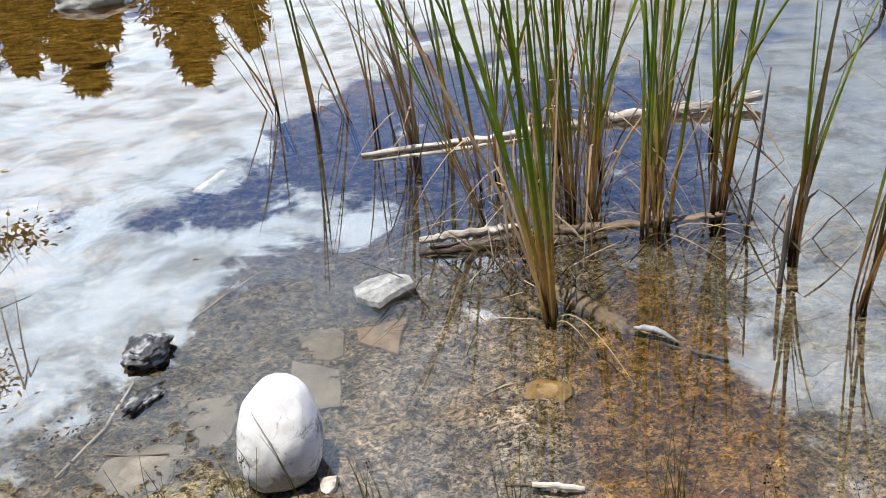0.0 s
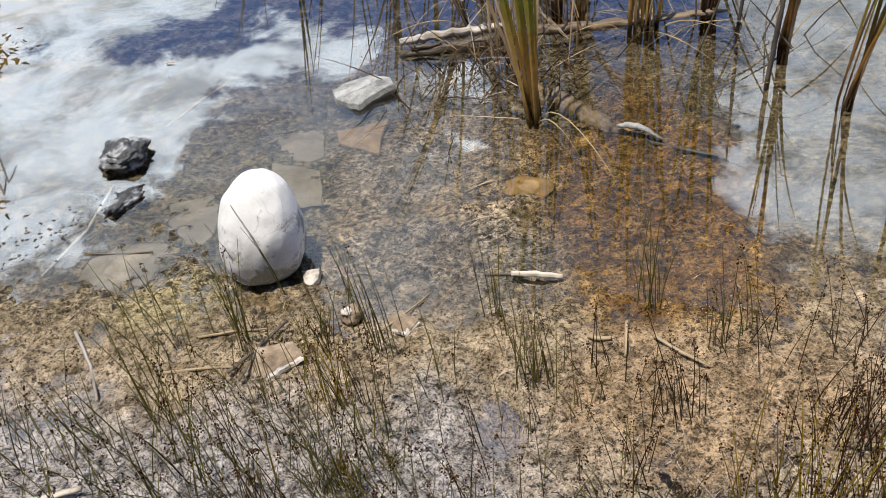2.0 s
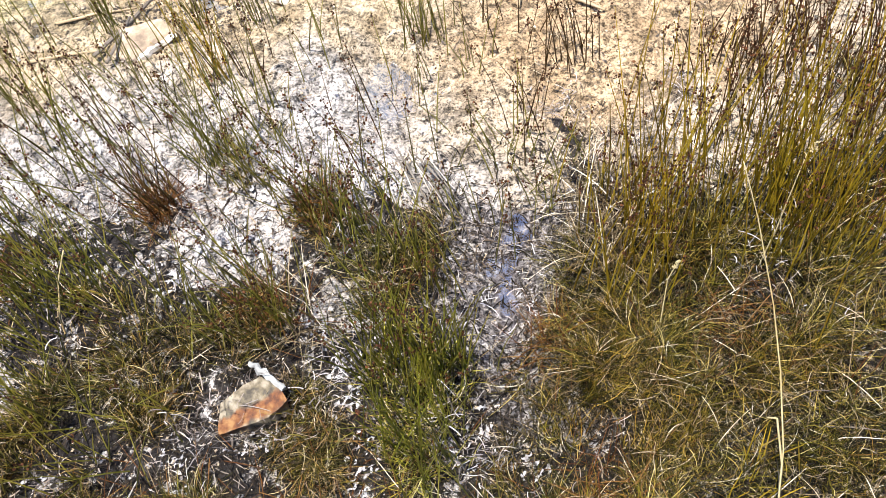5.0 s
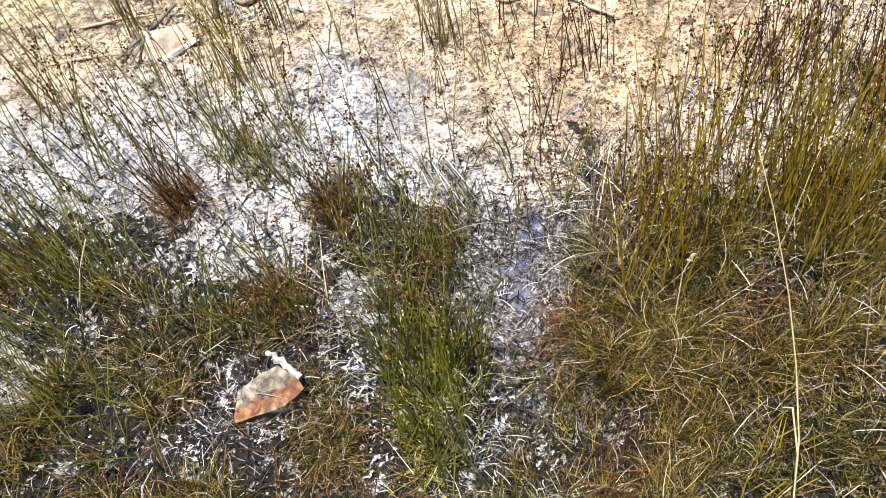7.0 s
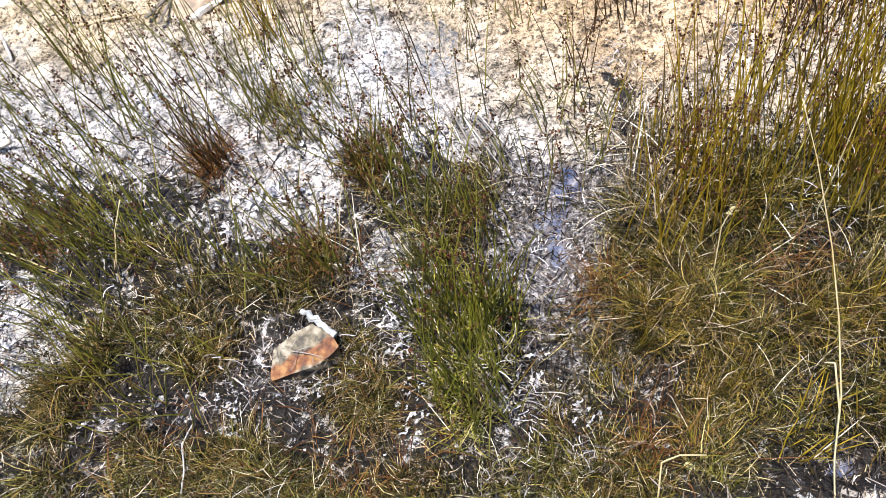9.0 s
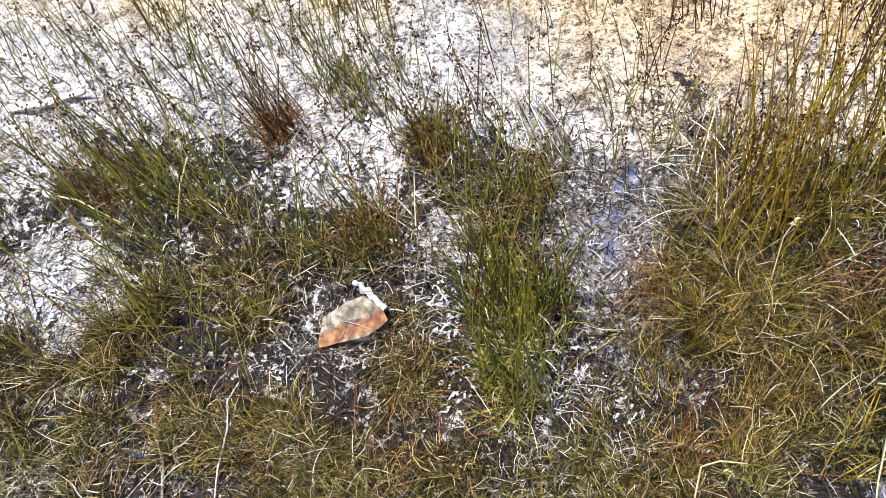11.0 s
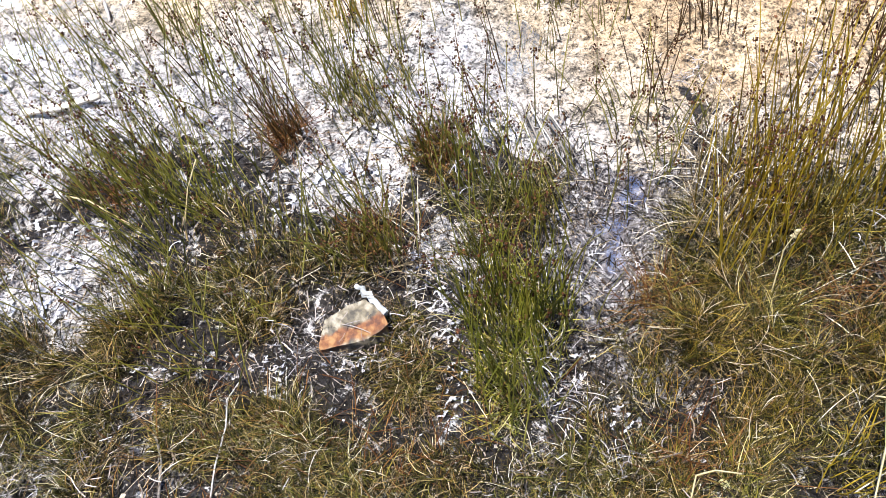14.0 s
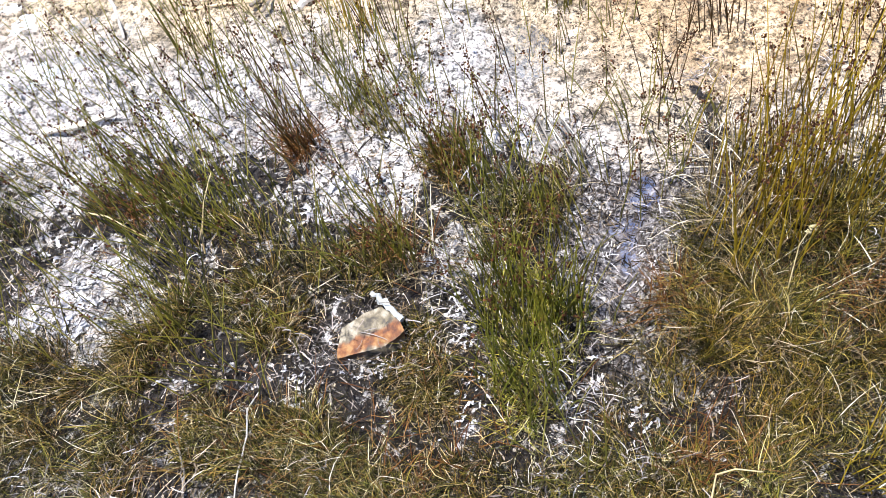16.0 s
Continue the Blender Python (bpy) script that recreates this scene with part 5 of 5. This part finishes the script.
# thin brown tufts over the open silt
r = random.Random(21)
for k in range(34):
    x, y = (r.uniform(0.16, 0.9), r.uniform(0.84, 1.24)) if k < 18 else (r.uniform(0.42, 1.0), r.uniform(0.82, 1.05))
    rush_tuft(r.randint(6, 11) if k < 18 else r.randint(10, 16), x, y, 0.03 if k < 18 else 0.045, r.uniform(0.16, 0.25), 0.15, -0.04, 0.03, 0.75, "thin brown rush tuft with dark seed heads on silt", 500 + k, BROWNRUSH)
for k in range(18):
    x, y = r.uniform(-1.0, 0.16), r.uniform(0.93, 1.22)
    rush_tuft(r.randint(4, 7), x, y, 0.035, r.uniform(0.14, 0.22), 0.15, -0.05, 0.04, 0.8, "few thin rush stems with brown seed heads on silt", 540 + k, BROWNRUSH if k % 3 == 0 else RUSH)
for k in range(9):
    x, y = r.uniform(0.02, 0.24), r.uniform(0.72, 0.94)
    rush_tuft(r.randint(5, 8), x, y, 0.03, r.uniform(0.12, 0.18), 0.18, -0.05, 0.04, 0.6, "few thin rush stems with brown seed heads on silt", 580 + k, RUSH)
plant(((14, -0.8, 0.56, 0.05, 0.14, 0.25, 0.1), (11, -0.75, 0.63, 0.04, 0.15, 0.22, 0.2), (12, -0.86, 0.68, 0.04, 0.17, 0.22, 0.3), (10, -0.9, 0.78, 0.04, 0.18, 0.2, 0.3)), "sparse olive rush stems on grey silt", 595)
# the tall stand on the hummock, as tufts side by side
r = random.Random(12)
for k in range(38):
    x, y = r.uniform(0.24, 0.98), r.uniform(0.58, 0.84)
    if x < 0.36 and y > 0.76:
        continue
    rush_tuft(15 if x > 0.36 else 11, x, y, 0.035, 0.34 if x > 0.36 else 0.24, 0.085, -0.03, 0.02, 0.65, GOLDEN, 430 + k, GOLDRUSH)

# spots where silt and dried algae lie open between the tufts: place and half widths
SPOTS = ((-0.309, 0.835, 0.075, 0.055), (-0.527, 0.937, 0.09, 0.05), (-0.776, 0.965, 0.09, 0.05), (-0.8, 0.58, 0.07, 0.035), (-0.74, 0.64, 0.05, 0.07), (-0.398, 0.755, 0.04, 0.045), (-0.158, 0.625, 0.03, 0.06),
         (-0.133, 0.53, 0.022, 0.05), (-0.385, 0.488, 0.045, 0.03), (-0.56, 0.478, 0.06, 0.014), (-0.37, 0.44, 0.04, 0.015), (-0.126, 0.42, 0.04, 0.04), (0.035, 0.46, 0.03, 0.04), (0.09, 0.4, 0.03, 0.03), (0.11, 0.66, 0.04, 0.14),
         (-0.27, 0.488, 0.05, 0.012), (-0.83, 0.75, 0.07, 0.05), (-0.437, 0.605, 0.04, 0.02), (0.37, 0.425, 0.03, 0.02), (0.405, 0.295, 0.045, 0.035), (-0.19, 0.665, 0.03, 0.02), (-0.277, 0.54, 0.06, 0.045))


def openness(x, y, rows=SPOTS):
    return np.minimum(sum(np.exp(-((x - a) / c) ** 2 - ((y - b) / d) ** 2) for a, b, c, d in rows), 1.2)


# fine grass in bunches: place, half widths, number of bunches, blade length
LOW_LEFT = ((-0.62, 0.77, 0.09, 0.08, 34, 0.12), (-0.49, 0.71, 0.06, 0.05, 28, 0.1), (-0.59, 0.59, 0.04, 0.06, 70, 0.11), (-0.46, 0.535, 0.07, 0.03, 80, 0.09), (-0.72, 0.43, 0.15, 0.055, 230, 0.11), (-0.45, 0.37, 0.15, 0.045, 230, 0.09),
            (-0.8, 0.52, 0.05, 0.02, 26, 0.12), (-0.22, 0.48, 0.05, 0.045, 70, 0.1), (-0.205, 0.545, 0.008, 0.014, 16, 0.07), (-0.28, 0.478, 0.03, 0.01, 24, 0.07), (-0.4, 0.56, 0.06, 0.03, 60, 0.09), (-0.5, 0.62, 0.06, 0.03, 50, 0.1), (-0.25, 0.385, 0.12, 0.035, 190, 0.08), (-0.3, 0.67, 0.07, 0.03, 60, 0.09), (-0.3, 0.3, 0.3, 0.03, 200, 0.08), (-1.0, 0.6, 0.08, 0.2, 90, 0.11))
LOW_MIDDLE = ((-0.06, 0.72, 0.07, 0.05, 60, 0.11), (-0.04, 0.53, 0.04, 0.05, 34, 0.1), (-0.04, 0.42, 0.04, 0.04, 34, 0.09), (0.1, 0.33, 0.1, 0.03, 120, 0.08), (-0.3, 0.99, 0.05, 0.03, 16, 0.08), (-0.15, 0.87, 0.05, 0.03, 22, 0.08))
LOW_RIGHT = ((0.33, 0.68, 0.07, 0.045, 100, 0.13), (0.52, 0.64, 0.12, 0.05, 170, 0.14), (0.25, 0.56, 0.045, 0.05, 90, 0.11), (0.38, 0.53, 0.12, 0.05, 230, 0.13), (0.24, 0.42, 0.07, 0.06, 150, 0.1), (0.42, 0.38, 0.12, 0.07, 190, 0.1),
             (0.3, 0.28, 0.2, 0.03, 150, 0.08), (0.8, 0.6, 0.15, 0.15, 200, 0.14))
BEYOND = ((-1.5, 0.5, 0.25, 0.25, 140, 0.11), (1.4, 0.55, 0.25, 0.2, 140, 0.12), (0.0, -0.3, 1.1, 0.28, 420, 0.1))
r = np.random.default_rng(77)
sets = {"shade_undergrowth": [], "grass": [], "fresh_grass": [], "golden_grass": [], "dry_grass": []}


def sward(rows, live):
    """Thin curved blades in bunches that lean the same way; part of them dry."""
    for x, y, rx, ry, n, h in rows:
        n = int(n * 0.78)
        bx, by = r.normal(x, rx, n), r.normal(y, ry, n)
        keep = (bank(bx, by) > 0.004) & (r.random(n) > 1.15 * openness(bx, by)) & (value_noise(bx * 16 + 3, by * 16) > np.where(bx > 0.3, -0.15, -0.3))
        bx, by = bx[keep], by[keep]
        n = len(bx)
        blown = 0.45 * np.stack([value_noise(bx * 5 + 9, by * 5), value_noise(bx * 5, by * 5 + 31)], 1) + r.normal(0, 0.22, (n, 2)) + np.array((-0.03, 0.05))
        tall = h * r.uniform(0.4, 0.9, n)
        # the low layer is a dark filler that paints shade between the bunches
        for what, m in (("shade_undergrowth", 46), (live, 34), ("dry_grass", 8)):
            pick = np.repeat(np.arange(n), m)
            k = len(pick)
            low = what == "shade_undergrowth"
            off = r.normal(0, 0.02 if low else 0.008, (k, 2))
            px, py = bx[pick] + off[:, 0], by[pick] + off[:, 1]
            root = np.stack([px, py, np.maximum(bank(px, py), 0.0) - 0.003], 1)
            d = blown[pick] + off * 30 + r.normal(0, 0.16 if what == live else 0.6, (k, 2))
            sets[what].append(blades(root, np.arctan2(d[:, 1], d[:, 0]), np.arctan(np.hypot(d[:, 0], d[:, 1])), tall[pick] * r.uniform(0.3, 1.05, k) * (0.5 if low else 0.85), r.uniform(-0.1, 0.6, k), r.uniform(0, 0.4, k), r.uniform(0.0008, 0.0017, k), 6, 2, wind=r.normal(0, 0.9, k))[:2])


sward(LOW_LEFT, "grass")
sward(LOW_MIDDLE[:1] + LOW_MIDDLE[3:], "grass")
sward(LOW_MIDDLE[1:3], "fresh_grass")
sward(LOW_RIGHT, "golden_grass")
sward(BEYOND, "grass")
# fallen straws over the grass, and a clump of bleached blades at the foot of the tall stand
n = 24
px, py = r.uniform(-0.9, 0.7, n), r.uniform(0.28, 0.75, n)
sets["dry_grass"].append(blades(np.stack([px, py, np.maximum(bank(px, py), 0) + r.uniform(0.01, 0.07, n)], 1), r.uniform(0, 6.28, n), r.uniform(1.2, 1.65, n), r.uniform(0.03, 0.075, n), r.uniform(-0.15, 0.15, n), r.uniform(-0.1, 0.3, n), r.uniform(0.0008, 0.0014, n), 5, 2, 0.5)[:2])
for x, y, rad, n in ((0.285, 0.8, 0.03, 240), (0.275, 0.73, 0.03, 160), (-0.19, 0.665, 0.02, 60), (0.47, 0.48, 0.06, 60), (0.38, 0.42, 0.03, 30)):
    px, py = r.normal(x, rad, n), r.normal(y, rad * 1.2, n)
    sets["dry_grass"].append(blades(np.stack([px, py, bank(px, py)], 1), r.uniform(0, 6.28, n), r.uniform(0.2, 1.3, n), r.uniform(0.04, 0.13, n), r.uniform(-0.1, 0.5, n), r.uniform(0, 0.5, n), r.uniform(0.001, 0.002, n), 5, 2, 0.6)[:2])
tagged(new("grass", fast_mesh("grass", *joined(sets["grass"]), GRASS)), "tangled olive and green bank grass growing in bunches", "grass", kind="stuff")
tagged(new("shade_undergrowth", fast_mesh("shade_undergrowth", *joined(sets["shade_undergrowth"]), UNDER)), "short low blades between the bunches, coloured near black for the shade there", "grass", kind="stuff")
tagged(new("fresh_grass", fast_mesh("fresh_grass", *joined(sets["fresh_grass"]), FRESH)), "fresh green grass round the bright rush tuft", "grass", kind="stuff")
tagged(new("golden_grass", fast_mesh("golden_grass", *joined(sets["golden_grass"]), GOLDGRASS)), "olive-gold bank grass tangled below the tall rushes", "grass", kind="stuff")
tagged(new("dry_grass", fast_mesh("dry_grass", *joined(sets["dry_grass"]), DRYGRASS)), "dry bleached grass tangled between green blades", "grass", kind="stuff")

# rust-brown blades at the feet of the tufts
spots = np.array(((0.155, 0.565, 0.022), (0.38, 0.56, 0.04), (0.18, 0.34, 0.04), (-0.42, 0.915, 0.018), (-0.425, 0.915, 0.018), (-0.16, 0.86, 0.02), (-0.25, 0.7, 0.025), (0.6, 0.66, 0.09), (0.4, 0.5, 0.08), (-0.45, 0.37, 0.09), (-0.2, 0.37, 0.09), (-0.7, 0.8, 0.04)))
n = 1300
pick = r.integers(0, len(spots), n)
px, py = r.normal(spots[pick, 0], spots[pick, 2]), r.normal(spots[pick, 1], spots[pick, 2] * 0.7)
v, t, _ = blades(np.stack([px, py, np.maximum(bank(px, py), 0)], 1), r.uniform(0, 6.28, n), r.uniform(0.2, 1.4, n), r.uniform(0.04, 0.09, n), r.uniform(0, 0.3, n), r.uniform(0, 0.3, n), r.uniform(0.0012, 0.0022, n), 4, 2)
tagged(new("rusty_grass", fast_mesh("rusty_grass", v, t, RUSTGRASS)), "rust-brown withered blades at the feet of the tufts", "grass", kind="stuff")


def algae_mat():
    """Dried algae: a crinkled film full of holes that drapes over the mud between the tufts."""
    step = 0.0023
    ax, ay = np.arange(-1.05, 0.7, step), np.arange(0.33, 1.1, step)
    gx_, gy_ = np.meshgrid(ax, ay)
    wx, wy = gx_ + 0.006 * value_noise(gx_ * 45, gy_ * 45), gy_ + 0.008 * value_noise(gx_ * 45 + 17, gy_ * 45 + 5)
    lace = 0.25 * value_noise(wx * 70, wy * 90) + 0.75 * (0.36 - 1.5 * np.abs(value_noise(wx * 120 + 8, wy * 155))) + 0.2 * value_noise(wx * 300, wy * 330 + 3)
    fold = 1 - np.abs(value_noise(wx * 60 + 40, wy * 90)) * 1.6
    rich = openness(gx_, gy_) + 0.22 * value_noise(gx_ * 9, gy_ * 9) - 0.3 * (gx_ > 0.2) - 0.75 * np.exp(-((gx_ - 0.1) / 0.035) ** 2 - ((gy_ - 0.64) / 0.1) ** 2) - 1.2 * np.exp(-((gx_ - 0.39) / 0.06) ** 2 - ((gy_ - 0.3) / 0.05) ** 2)
    gx_, gy_ = gx_ + r.uniform(-0.45, 0.45, gx_.shape) * step, gy_ + r.uniform(-0.45, 0.45, gx_.shape) * step
    z = np.maximum(bank(gx_, gy_), 0.0) + 0.0025 + 0.006 * np.clip(fold, 0, 1) + 0.003 * value_noise(wx * 200, wy * 200)
    hole = lace < 0.42 - 0.52 * np.clip(rich, 0, 1.1)
    q_ = np.arange(gx_.size).reshape(gx_.shape)
    a_, b_, c_, d_ = q_[:-1, :-1].ravel(), q_[:-1, 1:].ravel(), q_[1:, 1:].ravel(), q_[1:, :-1].ravel()
    tris = np.concatenate([np.stack([a_, b_, c_], 1), np.stack([a_, c_, d_], 1)])
    tris = tris[~hole.ravel()[tris].any(axis=1)]
    used, tris = np.unique(tris, return_inverse=True)
    verts = np.stack([gx_, gy_, z], -1).reshape(-1, 3)[used]
    me = fast_mesh("algae_mat", verts, tris.reshape(-1, 3), ALGAE)
    tagged(new("algae_mat", me), "crinkled white film of dried algae over dark mud", "algae", kind="stuff")


algae_mat()

# matted thatch on the mud, its colour darkened for the shade below the tufts
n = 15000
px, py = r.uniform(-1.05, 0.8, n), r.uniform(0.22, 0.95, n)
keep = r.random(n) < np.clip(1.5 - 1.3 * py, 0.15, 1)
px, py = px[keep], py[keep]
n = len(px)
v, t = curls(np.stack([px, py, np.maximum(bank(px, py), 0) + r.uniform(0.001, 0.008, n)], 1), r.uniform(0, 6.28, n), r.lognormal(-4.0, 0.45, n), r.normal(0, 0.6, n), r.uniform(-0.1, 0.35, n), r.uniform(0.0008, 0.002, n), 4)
tagged(new("thatch", fast_mesh("thatch", v, t, THATCH)), "matted dead blades lying on the mud, darkened for shade, a few grey", "litter", kind="stuff")

# straw flakes lying flat
n = 16000
px, py = r.uniform(-1.3, 1.0, n), r.uniform(0.15, 1.6, n)
keep = r.random(n) < np.clip(1.1 - (py - 0.75) * 1.2, 0.12, 1)
px, py = px[keep], py[keep]
n = len(px)
z = np.maximum(bank(px, py), 0.0) + r.uniform(0.001, 0.006, n)
v, t, _ = blades(np.stack([px, py, z], 1), r.uniform(0, 6.28, n), r.uniform(1.45, 1.6, n), r.lognormal(-4.5, 0.55, n), r.uniform(-0.25, 0.25, n), np.zeros(n), r.uniform(0.0005, 0.0013, n), 4, 2, 0.5)
tagged(new("straw_litter", fast_mesh("straw_litter", v, t, STRAW)), "short bleached straw flakes scattered over the silt", "litter", kind="stuff")

# grit and crumbs
n = 16000
px, py = r.uniform(-1.5, 1.1, n), r.uniform(0.3, 1.62, n)
keep = (value_noise(px * 5, py * 5) + r.normal(0, 0.5, n) > -0.2) & ((py > 0.85) | (bank(px, py) > 0.02))
px, py = px[keep], py[keep]
n = len(px)
s = r.lognormal(-6.5, 0.4, n)
v, t = grains(np.stack([px, py, bank(px, py) + s * 0.3], 1), np.stack([s, s * r.uniform(0.6, 1.2, n), s * 0.7], 1))
tagged(new("grit", fast_mesh("grit", v, t, GRIT)), "fine pale grit and silt crumbs along the edge", "gravel", kind="stuff")


# ---- single stalks and flowers in the grass ----
def straw_stalk(pts, width, label, head=None):
    o = Vector(pts[0])
    base = empty("straw_stalk", *o)
    tagged(base, label, "stalk")
    line = []
    for k in range(len(pts) - 1):
        for q in range(4):
            line.append(Vector(pts[k]).lerp(Vector(pts[k + 1]), q / 4) - o)
    line.append(Vector(pts[-1]) - o)
    part("stem", bm_mesh("stem", tube(line, [width * (1 - 0.5 * k / len(line)) for k in range(len(line))], 3, 5, 0.1, 1), PALESTALK), base)
    if head:
        m = 26
        f = r.uniform(0, 1, m)[:, None]
        a_, b_ = np.array(line[-1]), np.array(line[-1]) + np.array(head)
        v, t = grains(a_ * (1 - f) + b_ * f + r.normal(0, 0.002, (m, 3)), np.full((m, 3), 0.0017) * r.uniform(0.6, 1.4, (m, 1)))
        tagged(part("seed_head", fast_mesh("seed_head", v, t, PALESTALK), base), "pale feathery seed head", kind="stuff")
    return base


straw_stalk([(0.37, 0.24, 0.03), (0.378, 0.29, 0.06), (0.397, 0.354, 0.1), (0.408, 0.436, 0.15), (0.409, 0.503, 0.2), (0.396, 0.583, 0.28), (0.383, 0.633, 0.33)], 0.0013, "long pale straw stalk rising through the grass")
straw_stalk([(0.385, 0.3, 0.05), (0.393, 0.34, 0.09), (0.392, 0.386, 0.13), (0.384, 0.392, 0.12)], 0.0019, "folded pale straw blade beside the long stalk")
straw_stalk([(0.46, 0.62, 0.05), (0.475, 0.64, 0.14), (0.486, 0.66, 0.2), (0.503, 0.686, 0.245)], 0.0013, "pale straw stalk with a feathery seed head", (0.012, 0.004, 0.014))
straw_stalk([(-0.557, 0.7, 0.03), (-0.552, 0.718, 0.07), (-0.534, 0.752, 0.12), (-0.513, 0.778, 0.155)], 0.0019, "short pale straw stalk above the grass")
straw_stalk([(0.295, 0.534, 0.03), (0.317, 0.6, 0.12), (0.325, 0.606, 0.14)], 0.0011, "pale straw stalk with a feathery seed head", (0.008, 0.004, 0.012))
straw_stalk([(0.15, 0.25, 0.03), (0.158, 0.273, 0.07), (0.168, 0.307, 0.095), (0.189, 0.31, 0.105), (0.22, 0.307, 0.1)], 0.0015, "bent pale stalk arching over the grass")
straw_stalk([(-0.75, 0.77, 0.09), (-0.705, 0.752, 0.1), (-0.617, 0.705, 0.08)], 0.0016, "pale straw stem lying across the rushes")


def small_flower(name, x, y, z, mat, label, radius, petals):
    base = empty(name, x, y, z)
    tagged(base, label, "flower")
    n_ = petals
    az = np.linspace(0, 6.28, n_, endpoint=False)
    lift = r.uniform(0.3, 1.4, n_)
    v, t, _ = blades(np.zeros((n_, 3)), az, lift, np.full(n_, radius), np.zeros(n_), np.zeros(n_), np.full(n_, radius * 0.5), 3, 2, 0.4)
    part("petals", fast_mesh("petals", v, t, mat), base)
    part("stem", bm_mesh("stem", tube([(0, 0, -z + float(bank(x, y))), (0.003, 0, -0.02), (0, 0, 0)], (0.0012, 0.001, 0.001), 2, 5), RUSH), base)


small_flower("yellow_flower", 0.204, 0.305, 0.065, YELLOW, "small round pale yellow flower head in the grass", 0.0062, 34)

# dark crumbs and leaf bits over the shallow bed and the wet edge
r = np.random.default_rng(91)
n = 62000
px, py = r.uniform(-1.6, 1.2, n), r.uniform(0.95, 2.7, n)
keep = value_noise(px * 6 + 2, py * 6) + 0.7 * value_noise(px * 15, py * 15) + r.normal(0, 0.35, n) > np.where(py < 1.35, 0.6, 0.05)
px, py = px[keep], py[keep]
n = len(px)
s = r.lognormal(-6.35, 0.5, n) * np.where(py < 1.3, 0.7, 1)
v, t = grains(np.stack([px, py, bank(px, py) + s * 0.15], 1), np.stack([s * r.uniform(0.8, 2.2, n), s * r.uniform(0.5, 1.2, n), s * 0.7], 1))
tagged(new("bed_crumbs", fast_mesh("bed_crumbs", v, t, CRUMB)), "dark rotted leaf crumbs over the shallow bed", "debris", kind="stuff")

# twiggy dead branch standing out of the open water
r = random.Random(8)
base = tagged(empty("dead_branch", 2.35, 5.0, -0.3), "dark twiggy dead branch standing out of the open water", "branch")
part("limb", bm_mesh("limb", tube([(0.1, 0.1, 0), (0.0, 0, 0.4), (-0.25, -0.1, 0.62)], (0.014, 0.01, 0.004), 3), DARKSTICK), base)
for k in range(14):
    f = r.uniform(0.2, 1)
    a_ = Vector((0.1 - 0.3 * f, 0.05 - 0.12 * f, 0.15 + 0.45 * f))
    part("twig", bm_mesh("twig", tube([a_, a_ + Vector((r.uniform(-0.22, 0.02), r.uniform(-0.1, 0.1), r.uniform(-0.22, 0.05)))], (0.004, 0.0015), k, 5), DARKSTICK), base)
for k, (x, y) in enumerate(((-1.82, 2.95), (-1.9, 2.85), (-1.95, 3.0))):
    rush_tuft(28, x, y, 0.05, 0.22, 0.3, 0.0, 0.0, 0.0, "withered brown tuft standing in open water", 700 + k, DEADLEAF)

# bleached curled fibres caught between the tufts
r = np.random.default_rng(55)
n = 24000
px, py = r.uniform(-1.0, 0.75, n), r.uniform(0.2, 1.05, n)
f = value_noise(px * 9 + 40, py * 9) + 0.8 * value_noise(px * 24, py * 24 + 7)
zone = 0.2 * np.exp(-((px - 0.08) / 0.1) ** 2 - ((py - 0.45) / 0.1) ** 2) + 0.2 * np.exp(-((px + 0.35) / 0.2) ** 2 - ((py - 0.5) / 0.1) ** 2) + 0.7 * np.exp(-((px + 0.15) / 0.1) ** 2 - ((py - 0.6) / 0.15) ** 2) + 0.8 * np.exp(-((px + 0.55) / 0.2) ** 2 - ((py - 0.95) / 0.08) ** 2) + 0.6 * np.exp(-((px + 0.78) / 0.1) ** 2 - ((py - 0.7) / 0.12) ** 2) + 0.5 * np.exp(-((px - 0.27) / 0.05) ** 2 - ((py - 0.74) / 0.07) ** 2)
zone = zone - 0.9 * np.exp(-((px + 0.35) / 0.16) ** 2 - ((py - 0.4) / 0.05) ** 2) + 0.45 * openness(px, py) + 0.55 * np.exp(-((px - 0.14) / 0.1) ** 2 - ((py - 0.74) / 0.17) ** 2)
keep = (f + 0.9 * zone + r.normal(0, 0.25, n) > 0.68) & ((bank(px, py) > 0.003) | (r.random(n) < 0.12))
px, py = px[keep], py[keep]
n = len(px)
root = np.stack([px, py, np.maximum(bank(px, py), 0.0) + r.uniform(0.0, 0.012, n) + np.where(r.random(n) < 0.35, r.uniform(0, 0.06, n), 0.0) * (py < 0.85)], 1)
v, t = curls(root, r.uniform(0, 6.28, n), r.lognormal(-4.3, 0.5, n), r.normal(0, 0.7, n), r.uniform(-0.1, 0.5, n), r.uniform(0.0005, 0.0013, n))
tagged(new("bleached_fibre", fast_mesh("bleached_fibre", v, t, FIBRE)), "bleached curled plant fibres between the grass tufts", "litter", kind="stuff")

# crumbs of mud that just break the surface along the shore
r = np.random.default_rng(63)
n = 110
f = r.random(n)
px, py = -1.22 + 0.3 * f + r.normal(0, 0.06, n), 1.76 + 0.2 * f + r.normal(0, 0.03, n)
s = r.uniform(0.0015, 0.004, n)
v, t = grains(np.stack([px, py, np.full(n, 0.0005)], 1), np.stack([s * 1.6, s, s * 0.7], 1))
tagged(new("mud_specks", fast_mesh("mud_specks", v, t, CRUMB)), "dark mud specks breaking the still water surface", "debris", kind="stuff")
